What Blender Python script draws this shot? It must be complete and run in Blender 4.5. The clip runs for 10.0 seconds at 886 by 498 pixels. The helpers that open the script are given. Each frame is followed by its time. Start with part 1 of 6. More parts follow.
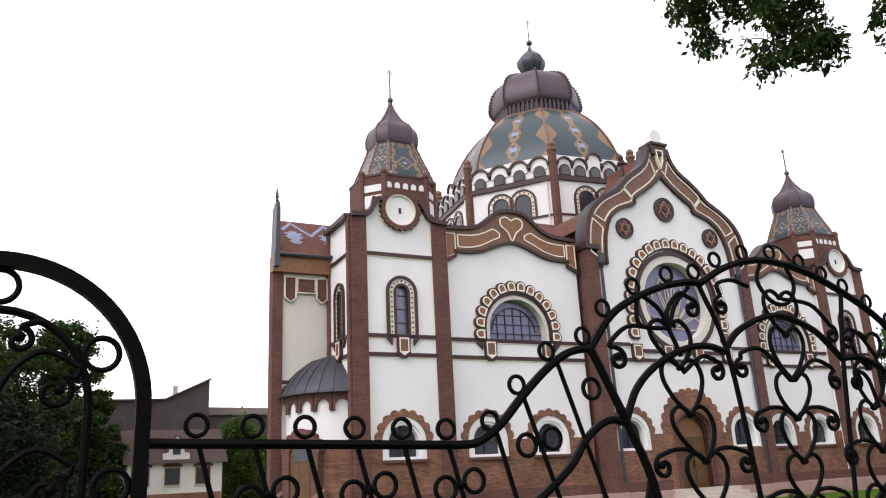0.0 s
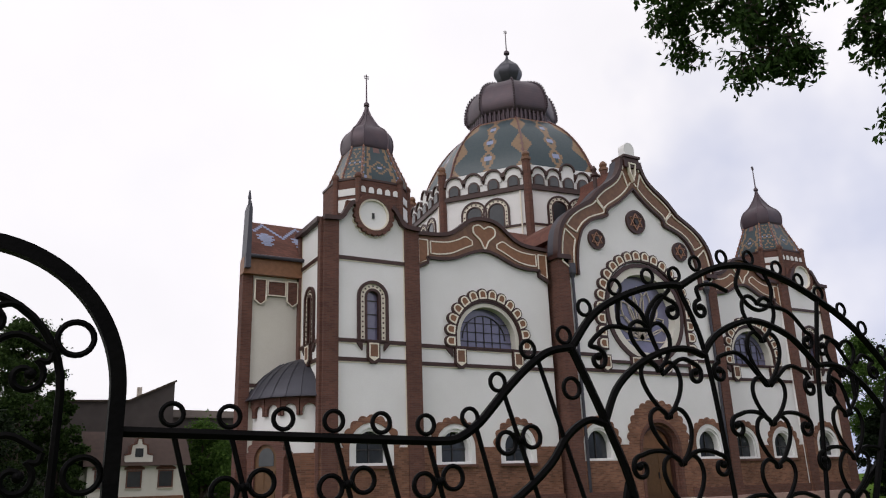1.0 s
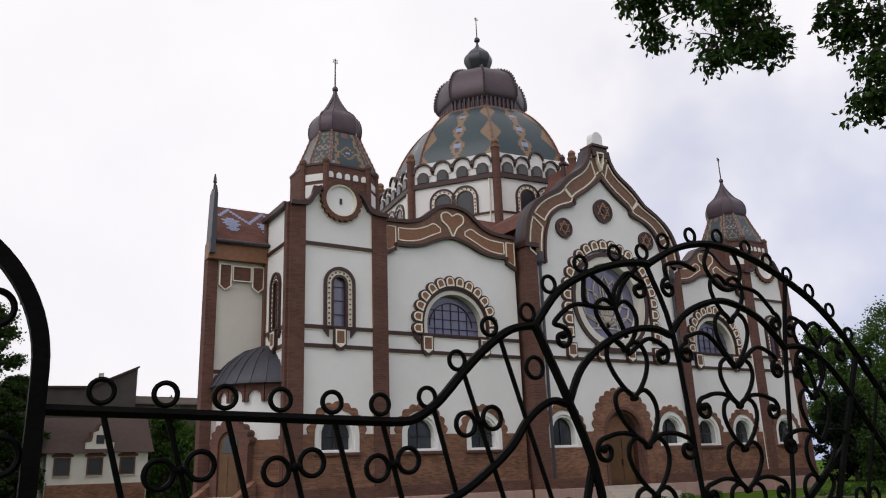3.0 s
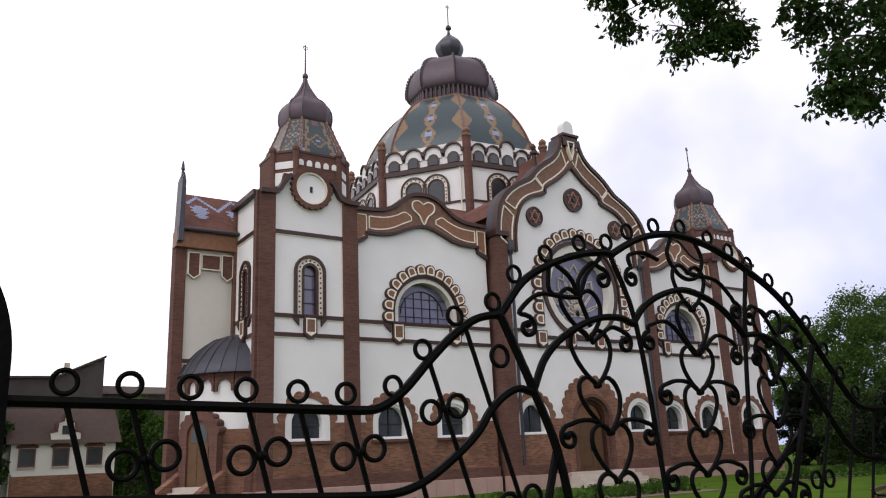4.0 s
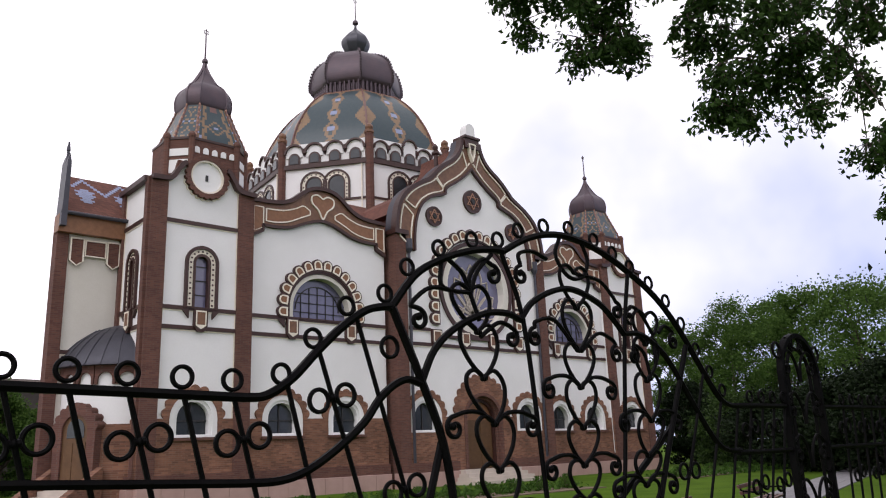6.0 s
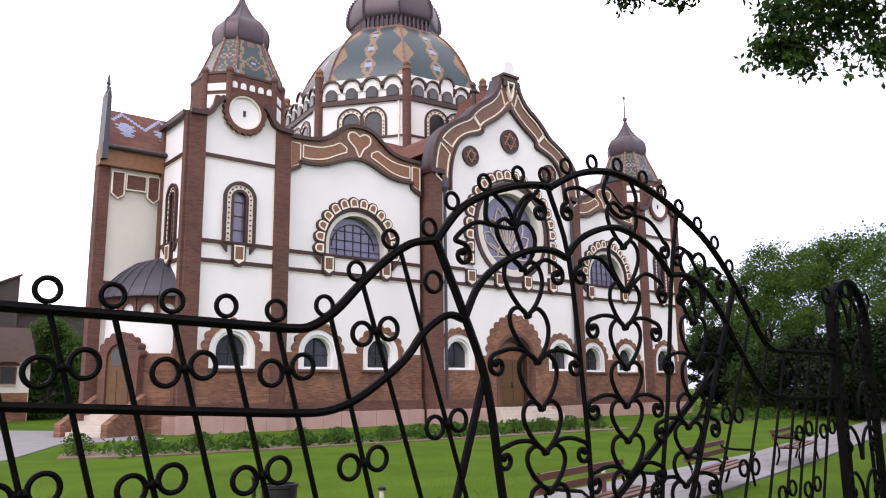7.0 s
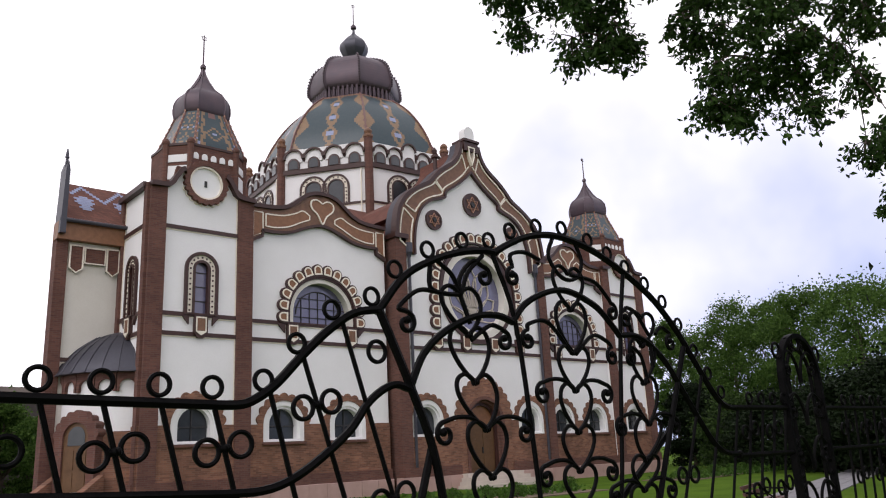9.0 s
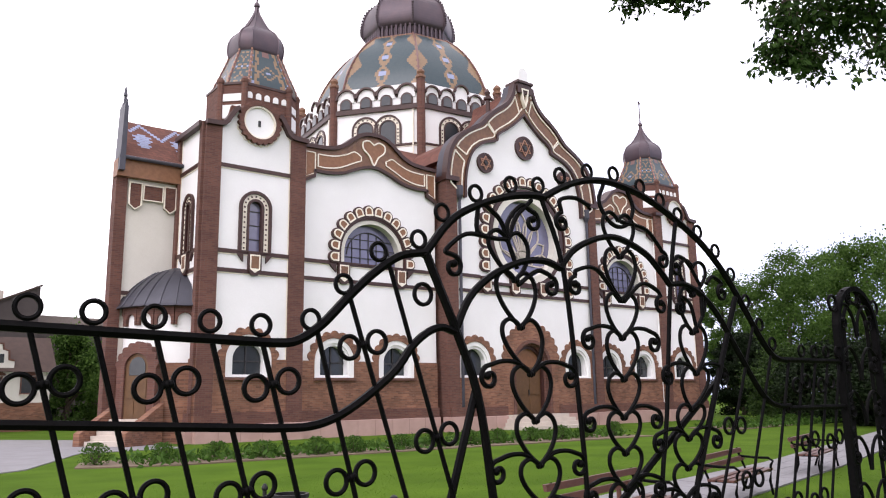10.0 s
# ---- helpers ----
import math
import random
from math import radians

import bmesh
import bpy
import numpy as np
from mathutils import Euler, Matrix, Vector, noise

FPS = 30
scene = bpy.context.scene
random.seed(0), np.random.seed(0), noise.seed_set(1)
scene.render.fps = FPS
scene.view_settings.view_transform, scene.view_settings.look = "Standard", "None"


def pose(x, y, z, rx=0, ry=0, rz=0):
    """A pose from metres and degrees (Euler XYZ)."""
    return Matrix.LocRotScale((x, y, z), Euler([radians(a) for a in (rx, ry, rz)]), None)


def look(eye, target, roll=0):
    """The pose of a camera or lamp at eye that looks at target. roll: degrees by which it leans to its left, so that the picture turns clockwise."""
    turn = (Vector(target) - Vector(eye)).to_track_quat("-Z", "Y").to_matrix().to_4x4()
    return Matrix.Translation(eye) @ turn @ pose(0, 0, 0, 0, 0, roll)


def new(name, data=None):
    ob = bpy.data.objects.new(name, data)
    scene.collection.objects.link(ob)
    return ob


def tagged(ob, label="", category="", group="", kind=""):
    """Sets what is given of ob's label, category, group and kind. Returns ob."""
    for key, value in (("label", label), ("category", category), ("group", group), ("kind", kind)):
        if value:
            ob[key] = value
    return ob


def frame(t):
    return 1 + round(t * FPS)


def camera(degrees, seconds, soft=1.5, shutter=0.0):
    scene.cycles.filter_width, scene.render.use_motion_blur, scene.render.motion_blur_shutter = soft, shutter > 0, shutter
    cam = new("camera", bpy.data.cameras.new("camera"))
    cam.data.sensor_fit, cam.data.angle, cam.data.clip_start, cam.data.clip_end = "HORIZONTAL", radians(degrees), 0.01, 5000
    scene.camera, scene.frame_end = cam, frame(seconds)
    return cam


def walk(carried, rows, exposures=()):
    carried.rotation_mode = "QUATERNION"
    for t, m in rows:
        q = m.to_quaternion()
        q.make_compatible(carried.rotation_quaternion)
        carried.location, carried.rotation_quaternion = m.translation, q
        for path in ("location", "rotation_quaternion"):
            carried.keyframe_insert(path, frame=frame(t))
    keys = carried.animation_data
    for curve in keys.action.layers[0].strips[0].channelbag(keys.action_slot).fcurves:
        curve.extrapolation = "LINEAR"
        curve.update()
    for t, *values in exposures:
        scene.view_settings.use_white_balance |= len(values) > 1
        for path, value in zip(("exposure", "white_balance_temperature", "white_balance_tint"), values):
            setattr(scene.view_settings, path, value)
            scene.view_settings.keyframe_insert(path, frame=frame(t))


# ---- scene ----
cam = camera(59.15, 10.0, soft=1.1)
walk(cam, [
    (0, look((-29.416, -30.55, 1.666), (-28.533, -28.849, 2.235), -2.94)),
    (0.5, look((-29.491, -30.598, 1.643), (-28.603, -28.909, 2.243), -0.55)),
    (1, look((-29.432, -30.508, 1.64), (-28.487, -28.845, 2.224), -2.04)),
    (1.5, look((-29.347, -30.42, 1.639), (-28.344, -28.794, 2.235), -1.14)),
    (2, look((-29.348, -30.421, 1.636), (-28.334, -28.794, 2.207), -1.19)),
    (2.5, look((-29.35, -30.417, 1.634), (-28.335, -28.785, 2.186), -1.52)),
    (2.7, look((-29.345, -30.406, 1.633), (-28.326, -28.775, 2.182), -1.76)),
    (3.8, look((-29.372, -30.462, 1.626), (-28.353, -28.837, 2.192), -3.2)),
    (4, look((-29.348, -30.439, 1.63), (-28.264, -28.84, 2.15), -2.62)),
    (4.5, look((-29.351, -30.466, 1.622), (-28.06, -29.021, 2.117), -0.84)),
    (5, look((-29.336, -30.463, 1.622), (-27.976, -29.101, 2.167), -2.07)),
    (5.2, look((-29.367, -30.499, 1.603), (-28.028, -29.109, 2.13), -2.44)),
    (6.3, look((-29.345, -30.444, 1.61), (-28.067, -28.99, 2.114), -2.59)),
    (6.5, look((-29.341, -30.429, 1.614), (-28.075, -28.962, 2.109), -2.91)),
    (7, look((-29.339, -30.403, 1.603), (-28.099, -28.875, 1.96), -0.63)),
    (7.5, look((-29.302, -30.426, 1.6), (-28.064, -28.882, 1.892), 0.93)),
    (8, look((-29.294, -30.43, 1.605), (-28.046, -28.904, 1.941), -0.55)),
    (8.5, look((-29.278, -30.438, 1.618), (-27.99, -29.002, 2.147), -3.67)),
    (9, look((-29.288, -30.446, 1.612), (-28.001, -29.004, 2.126), -2.92)),
    (9.5, look((-29.299, -30.445, 1.603), (-28.024, -28.985, 2.094), -2.39)),
    (10, look((-29.274, -30.442, 1.617), (-28.069, -28.89, 1.993), -0.89)),
], exposures=[(0, 0.14, 6350, 17), (0.5, -0.62, 6350, 15), (2.7, -0.72, 6350, 15), (4.0, -0.4, 6300, 17), (4.5, 0.38, 6270, 20), (5.0, -0.46, 6300, 18), (6.5, -0.05, 6280, 20), (7.0, 0.34, 6280, 21), (7.5, 0.64, 6280, 21), (8.0, 0.7, 6280, 21), (8.5, 0.32, 6280, 20), (9.0, -0.32, 6310, 18), (9.5, -0.36, 6310, 18), (10, 0.42, 6280, 21)])

# ---- world, sun ----
world = bpy.data.worlds.new("sky_world")
scene.world = world
world.use_nodes = True
wn = world.node_tree
wn.nodes.clear()
sky = wn.nodes.new("ShaderNodeTexSky")
sky.sky_type = "NISHITA"
sky.sun_disc = False
sky.sun_elevation = radians(48)
sky.sun_rotation = radians(250)
sky.air_density, sky.dust_density = 1.0, 4.0
# thin overcast: the blue sky is veiled by bright uneven cloud
w_co = wn.nodes.new("ShaderNodeTexCoord")
w_no = wn.nodes.new("ShaderNodeTexNoise")
w_no.inputs["Scale"].default_value, w_no.inputs["Detail"].default_value = 2.2, 5
w_ra = wn.nodes.new("ShaderNodeValToRGB")
w_ra.color_ramp.elements[0].position, w_ra.color_ramp.elements[0].color = 0.36, (0.90, 0.90, 0.90, 1)
w_ra.color_ramp.elements[1].position, w_ra.color_ramp.elements[1].color = 0.62, (1, 1, 1, 1)
w_mx = wn.nodes.new("ShaderNodeMix")
w_mx.data_type = "RGBA"
w_bg = wn.nodes.new("ShaderNodeBackground")
w_bg.inputs["Strength"].default_value = 0.13
w_out = wn.nodes.new("ShaderNodeOutputWorld")
# the veil is brightest round the hidden sun and thins to blue-grey away from it
w_dot = wn.nodes.new("ShaderNodeVectorMath")
w_dot.operation = "DOT_PRODUCT"
w_dot.inputs[1].default_value = (-0.75, 0.25, 0.6)
w_add = wn.nodes.new("ShaderNodeMath")
w_add.operation = "MULTIPLY_ADD"
w_add.inputs[1].default_value = 1.2
w_glow = wn.nodes.new("ShaderNodeValToRGB")
w_glow.color_ramp.elements[0].position, w_glow.color_ramp.elements[0].color = 0.06, (9.5 * 0.62, 9.5 * 0.70, 9.5 * 0.95, 1)
w_glow.color_ramp.elements[1].position, w_glow.color_ramp.elements[1].color = 0.40, (9.5 * 1.34, 9.5 * 1.32, 9.5 * 1.30, 1)
for a, b in ((w_co.outputs["Generated"], w_dot.inputs[0]), (w_no.outputs["Fac"], w_add.inputs[0]), (w_dot.outputs["Value"], w_add.inputs[2]),
             (w_add.outputs[0], w_glow.inputs["Fac"]), (w_glow.outputs["Color"], w_mx.inputs["B"])):
    wn.links.new(a, b)
for a, b in ((w_co.outputs["Generated"], w_no.inputs["Vector"]), (w_no.outputs["Fac"], w_ra.inputs["Fac"]),
             (w_ra.outputs["Color"], w_mx.inputs["Factor"]), (sky.outputs["Color"], w_mx.inputs["A"]),
             (w_mx.outputs["Result"], w_bg.inputs["Color"]), (w_bg.outputs["Background"], w_out.inputs["Surface"])):
    wn.links.new(a, b)
sun_data = bpy.data.lights.new("sun", "SUN")
sun_data.energy, sun_data.angle, sun_data.color = 1.05, radians(12), (1.0, 0.97, 0.93)
sun = new("sun", sun_data)
sun.matrix_world = look((-48, -14, 46), (0, 0, 0))

# ---- materials ----
def mat(name, base, var=None, rough=0.8, metal=0.0, scale=3.0, bump=0.15, fine=40.0, spec=0.4, mixamt=0.6):
    m = bpy.data.materials.new(name)
    m.use_nodes = True
    nt = m.node_tree
    bs = nt.nodes["Principled BSDF"]
    bs.inputs["Roughness"].default_value = rough
    bs.inputs["Metallic"].default_value = metal
    bs.inputs["Specular IOR Level"].default_value = spec
    co = nt.nodes.new("ShaderNodeTexCoord")
    n1 = nt.nodes.new("ShaderNodeTexNoise")
    n1.inputs["Scale"].default_value, n1.inputs["Detail"].default_value = scale, 6
    n2 = nt.nodes.new("ShaderNodeTexNoise")
    n2.inputs["Scale"].default_value, n2.inputs["Detail"].default_value = fine, 3
    mx = nt.nodes.new("ShaderNodeMix")
    mx.data_type = "RGBA"
    var = var or tuple(c * 0.75 for c in base)
    mx.inputs["A"].default_value = (*base, 1)
    mx.inputs["B"].default_value = (*var, 1)
    ad = nt.nodes.new("ShaderNodeMath")
    ad.operation = "MULTIPLY_ADD"
    ad.inputs[1].default_value = 0.35
    rm = nt.nodes.new("ShaderNodeMapRange")
    rm.inputs["From Min"].default_value, rm.inputs["From Max"].default_value = 0.45, 0.85
    rm.inputs["To Max"].default_value = mixamt
    bp = nt.nodes.new("ShaderNodeBump")
    bp.inputs["Strength"].default_value, bp.inputs["Distance"].default_value = bump, 0.02
    L = nt.links.new
    L(co.outputs["Object"], n1.inputs["Vector"])
    L(co.outputs["Object"], n2.inputs["Vector"])
    L(n2.outputs["Fac"], ad.inputs[0])
    L(n1.outputs["Fac"], ad.inputs[2])
    L(ad.outputs[0], rm.inputs["Value"])
    L(rm.outputs[0], mx.inputs["Factor"])
    L(mx.outputs["Result"], bs.inputs["Base Color"])
    L(n2.outputs["Fac"], bp.inputs["Height"])
    L(bp.outputs["Normal"], bs.inputs["Normal"])
    return m


def brickmat(name, c1, c2, mortar, w=0.26, h=0.077, blotch=0.5):
    m = mat(name, c1, c2, rough=0.9)
    nt = m.node_tree
    bs = nt.nodes["Principled BSDF"]
    ge = nt.nodes.new("ShaderNodeNewGeometry")
    se = nt.nodes.new("ShaderNodeSeparateXYZ")
    ad = nt.nodes.new("ShaderNodeMath")
    cb = nt.nodes.new("ShaderNodeCombineXYZ")
    br = nt.nodes.new("ShaderNodeTexBrick")
    br.inputs["Scale"].default_value = 1.0
    br.inputs["Brick Width"].default_value, br.inputs["Row Height"].default_value = w, h
    br.inputs["Mortar Size"].default_value = 0.006
    br.inputs["Color1"].default_value, br.inputs["Color2"].default_value = (*c1, 1), (*c2, 1)
    br.inputs["Mortar"].default_value = (*mortar, 1)
    n = nt.nodes.new("ShaderNodeTexNoise")
    n.inputs["Scale"].default_value, n.inputs["Detail"].default_value = 0.9, 6
    rm = nt.nodes.new("ShaderNodeMapRange")
    rm.inputs["From Min"].default_value, rm.inputs["From Max"].default_value = 0.35, 0.7
    rm.inputs["To Min"].default_value, rm.inputs["To Max"].default_value = 1.0, 1.0 - 0.45 * blotch
    mu = nt.nodes.new("ShaderNodeMix")
    mu.data_type, mu.blend_type = "RGBA", "MULTIPLY"
    mu.inputs["Factor"].default_value = 1.0
    bp = nt.nodes.new("ShaderNodeBump")
    bp.inputs["Strength"].default_value, bp.inputs["Distance"].default_value = 0.4, 0.01
    L = nt.links.new
    L(ge.outputs["Position"], se.inputs[0])
    L(se.outputs["X"], ad.inputs[0])
    L(se.outputs["Y"], ad.inputs[1])
    L(ad.outputs[0], cb.inputs["X"])
    L(se.outputs["Z"], cb.inputs["Y"])
    L(cb.outputs[0], br.inputs["Vector"])
    L(ge.outputs["Position"], n.inputs["Vector"])
    L(n.outputs["Fac"], rm.inputs["Value"])
    L(br.outputs["Color"], mu.inputs["A"])
    L(rm.outputs[0], mu.inputs["B"])
    L(mu.outputs["Result"], bs.inputs["Base Color"])
    L(br.outputs["Fac"], bp.inputs["Height"])
    L(bp.outputs["Normal"], bs.inputs["Normal"])
    return m


def leafmat(name, c1, c2, trans=0.35):
    m = bpy.data.materials.new(name)
    m.use_nodes = True
    nt = m.node_tree
    nt.nodes.clear()
    ge = nt.nodes.new("ShaderNodeNewGeometry")
    mx = nt.nodes.new("ShaderNodeMix")
    mx.data_type = "RGBA"
    mx.inputs["A"].default_value, mx.inputs["B"].default_value = (*c1, 1), (*c2, 1)
    di = nt.nodes.new("ShaderNodeBsdfPrincipled")
    di.inputs["Roughness"].default_value = 0.7
    di.inputs["Specular IOR Level"].default_value = 0.12
    tr = nt.nodes.new("ShaderNodeBsdfTranslucent")
    ms = nt.nodes.new("ShaderNodeMixShader")
    ms.inputs["Fac"].default_value = trans
    ou = nt.nodes.new("ShaderNodeOutputMaterial")
    L = nt.links.new
    L(ge.outputs["Random Per Island"], mx.inputs["Factor"])
    L(mx.outputs["Result"], di.inputs["Base Color"])
    L(mx.outputs["Result"], tr.inputs["Color"])
    L(di.outputs[0], ms.inputs[1])
    L(tr.outputs[0], ms.inputs[2])
    L(ms.outputs[0], ou.inputs["Surface"])
    return m


PLASTER = mat("lime_plaster", (0.79, 0.785, 0.785), (0.67, 0.66, 0.655), 0.9, scale=0.5, fine=18, bump=0.2, mixamt=0.5)
CREAM = mat("cream_render", (0.66, 0.635, 0.58), (0.54, 0.51, 0.45), 0.9, scale=0.6, fine=18, bump=0.2)
TRIM = mat("pale_terracotta_trim", (0.80, 0.75, 0.65), (0.68, 0.61, 0.50), 0.7, scale=3, fine=30)
BRICK = brickmat("red_brick", (0.152, 0.066, 0.048), (0.102, 0.044, 0.035), (0.13, 0.086, 0.07))
BROWN = mat("mottled_brown_majolica", (0.20, 0.098, 0.052), (0.085, 0.040, 0.026), 0.5, scale=5, fine=22)
BRICKLOW = brickmat("worn_lower_brick", (0.285, 0.133, 0.080), (0.150, 0.068, 0.045), (0.22, 0.145, 0.105), blotch=0.9)
GLAZED = mat("glazed_brown_moulding", (0.052, 0.020, 0.016), (0.032, 0.013, 0.011), 0.45, scale=4, fine=50, bump=0.2)
TERRA = mat("ochre_glazed_panel", (0.25, 0.115, 0.055), (0.15, 0.065, 0.032), 0.5, scale=6, fine=40)
ROOF = brickmat("red_clay_roof_tile", (0.17, 0.070, 0.050), (0.12, 0.050, 0.038), (0.08, 0.03, 0.024), w=0.2, h=0.14)
TILE_G = mat("green_blue_glazed_tile", (0.016, 0.037, 0.048), (0.030, 0.050, 0.056), 0.4, scale=5, fine=30)
TILE_O = mat("orange_glazed_tile", (0.22, 0.135, 0.07), (0.15, 0.092, 0.05), 0.45, scale=5, fine=30)
TILE_P = mat("plum_glazed_tile", (0.16, 0.075, 0.065), (0.11, 0.05, 0.045), 0.4, scale=5, fine=30)
TILE_B = mat("pale_blue_glazed_tile", (0.23, 0.27, 0.42), (0.17, 0.19, 0.30), 0.4, scale=5, fine=30)
COPPER = mat("weathered_brown_copper", (0.086, 0.059, 0.070), (0.053, 0.043, 0.057), 0.48, 0.35, scale=2, fine=14)
ZINC = mat("zinc_sheet", (0.062, 0.062, 0.078), (0.042, 0.042, 0.052), 0.45, 0.4, scale=2, fine=14)
LEAD = mat("dark_leaded_frame", (0.03, 0.028, 0.03), rough=0.5)
IRON = mat("black_wrought_iron", (0.0018, 0.0018, 0.0022), (0.005, 0.0045, 0.0045), 0.5, 0.0, scale=14, fine=70, bump=0.12, spec=0.045)
# base colour of the panes includes the sky's bluish reflection
GLASS = mat("sky_tinted_window_glass", (0.155, 0.15, 0.245), (0.11, 0.105, 0.185), 0.15, 0.0, scale=1.5, fine=8, bump=0.08, spec=0.8)
GLASSD = mat("dark_window_glass", (0.022, 0.026, 0.032), (0.035, 0.04, 0.045), 0.2, scale=2, fine=8, bump=0.1, spec=0.7)
PINK = mat("pink_granite", (0.43, 0.285, 0.25), (0.32, 0.205, 0.18), 0.7, scale=2.0, fine=60)
STONE = mat("pale_stone", (0.52, 0.46, 0.40), (0.38, 0.33, 0.29), 0.85, scale=2, fine=40)
STARM = mat("ochre_star_glaze", (0.40, 0.21, 0.14), (0.28, 0.14, 0.09), 0.5, scale=6, fine=40)
# oak made darker in colour for the shade under the door arch
OAK = mat("arch_shaded_oak_wood", (0.125, 0.065, 0.028), (0.08, 0.040, 0.018), 0.5, scale=5, fine=40)
BENCHWOOD = mat("red_brown_bench_wood", (0.105, 0.042, 0.030), (0.065, 0.026, 0.02), 0.5, scale=8, fine=60)
PATH = mat("grey_concrete_slab", (0.21, 0.205, 0.215), (0.15, 0.145, 0.15), 0.9, scale=1.2, fine=22)
JOINT = mat("dark_sandy_joint", (0.15, 0.14, 0.13), (0.09, 0.085, 0.08), 0.95, scale=2, fine=40)
SOIL = mat("bare_soil", (0.16, 0.115, 0.08), (0.10, 0.075, 0.05), 0.95, scale=2, fine=30)
LAWN = mat("mown_lawn_earth", (0.074, 0.128, 0.014), (0.044, 0.084, 0.010), 1.0, scale=0.55, fine=35, bump=0.6, spec=0.02, mixamt=0.9)
GRASS = leafmat("grass_blades", (0.066, 0.138, 0.012), (0.094, 0.172, 0.018), 0.4)
LEAF = leafmat("street_tree_leaves", (0.016, 0.036, 0.010), (0.050, 0.098, 0.022), 0.30)
LEAF2 = leafmat("park_tree_leaves", (0.034, 0.074, 0.014), (0.088, 0.155, 0.032), 0.38)
# the next two leaf colours are darkened to hold the trees' shade
LEAFD = leafmat("shade_darkened_evergreen_leaves", (0.0045, 0.010, 0.003), (0.011, 0.022, 0.006), 0.1)
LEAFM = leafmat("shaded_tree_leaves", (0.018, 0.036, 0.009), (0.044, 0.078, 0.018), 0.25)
SHRUB = leafmat("shrub_leaves", (0.034, 0.080, 0.013), (0.066, 0.135, 0.022), 0.3)
BARK = mat("grey_brown_bark", (0.075, 0.055, 0.042), (0.04, 0.03, 0.024), 0.95, scale=6, fine=60, bump=0.6)
BINM = mat("dark_painted_steel", (0.009, 0.009, 0.010), (0.018, 0.016, 0.016), 0.5, 0.2)
HOUSEWALL = mat("house_plaster", (0.66, 0.64, 0.60), (0.50, 0.47, 0.42), 0.9, scale=0.8)
OLDTILE = mat("old_brown_roof_tile", (0.066, 0.042, 0.034), (0.040, 0.027, 0.024), 0.9, scale=3, fine=25, bump=0.4)
OLDWALL = mat("weathered_brown_wall", (0.070, 0.058, 0.055), (0.045, 0.037, 0.036), 0.9, scale=1.2, fine=18)


# ---- mesh helpers ----
from mathutils.geometry import tessellate_polygon


class G:
    """A mesh under construction."""

    def __init__(self):
        self.v, self.f, self.m = [], [], []

    def add(self, vs, fs, mi=0):
        o = len(self.v)
        self.v += [tuple(p) for p in vs]
        self.f += [tuple(i + o for i in f) for f in fs]
        self.m += [mi] * len(fs)
        return self

    def box(self, x0, x1, y0, y1, z0, z1, mi=0):
        return self.add([(x0, y0, z0), (x1, y0, z0), (x1, y1, z0), (x0, y1, z0), (x0, y0, z1), (x1, y0, z1), (x1, y1, z1), (x0, y1, z1)],
                        [(0, 3, 2, 1), (4, 5, 6, 7), (0, 1, 5, 4), (1, 2, 6, 5), (2, 3, 7, 6), (3, 0, 4, 7)], mi)

    def prism(self, poly, y0, y1, holes=(), mi=0):
        """A plate with the outline poly in x and z, from y0 to y1, with holes through it."""
        loops = [list(poly)] + [list(h) for h in holes]
        tri = tessellate_polygon([[Vector((x, z, 0)) for x, z in lp] for lp in loops])
        flat = [p for lp in loops for p in lp]
        n = len(flat)
        vs = [(x, y0, z) for x, z in flat] + [(x, y1, z) for x, z in flat]
        fs = [tuple(t) for t in tri] + [tuple(i + n for i in reversed(t)) for t in tri]
        o = 0
        for lp in loops:
            k = len(lp)
            fs += [(o + i, o + (i + 1) % k, o + (i + 1) % k + n, o + i + n) for i in range(k)]
            o += k
        return self.add(vs, fs, mi)

    def lathe(self, prof, n, cx, cy, turn=0.0, pick=None):
        """Rings of n corners; prof rows of corner radius and height."""
        vs = [(cx + r * math.cos(2 * math.pi * (i + turn) / n), cy + r * math.sin(2 * math.pi * (i + turn) / n), z) for r, z in prof for i in range(n)]
        for j in range(len(prof) - 1):
            pass
        fs = [(j * n + i, j * n + (i + 1) % n, (j + 1) * n + (i + 1) % n, (j + 1) * n + i) for j in range(len(prof) - 1) for i in range(n)]
        fs += [tuple(range(n))[::-1], tuple((len(prof) - 1) * n + i for i in range(n))]
        return self.add(vs, fs)

    def tube(self, pts, r, n=6, closed=False):
        P = [Vector(p) for p in pts]
        k = len(P)
        vs, fs = [], []
        ref = Vector((0, 1, 0))
        for i, p in enumerate(P):
            a = P[(i - 1) % k] if closed or i > 0 else p
            b = P[(i + 1) % k] if closed or i < k - 1 else p
            d = (b - a).normalized()
            e = ref - d * ref.dot(d)
            if e.length < 1e-3:
                e = Vector((1, 0, 0)) - d * d.x
            e.normalize()
            w = d.cross(e)
            rr = r[i] if isinstance(r, (list, tuple)) else r
            vs += [p + (e * math.cos(2 * math.pi * j / n) + w * math.sin(2 * math.pi * j / n)) * rr for j in range(n)]
        for i in range(k if closed else k - 1):
            i2 = (i + 1) % k
            fs += [(i * n + j, i * n + (j + 1) % n, i2 * n + (j + 1) % n, i2 * n + j) for j in range(n)]
        if not closed:
            fs += [tuple(range(n))[::-1], tuple((k - 1) * n + j for j in range(n))]
        return self.add(vs, fs)


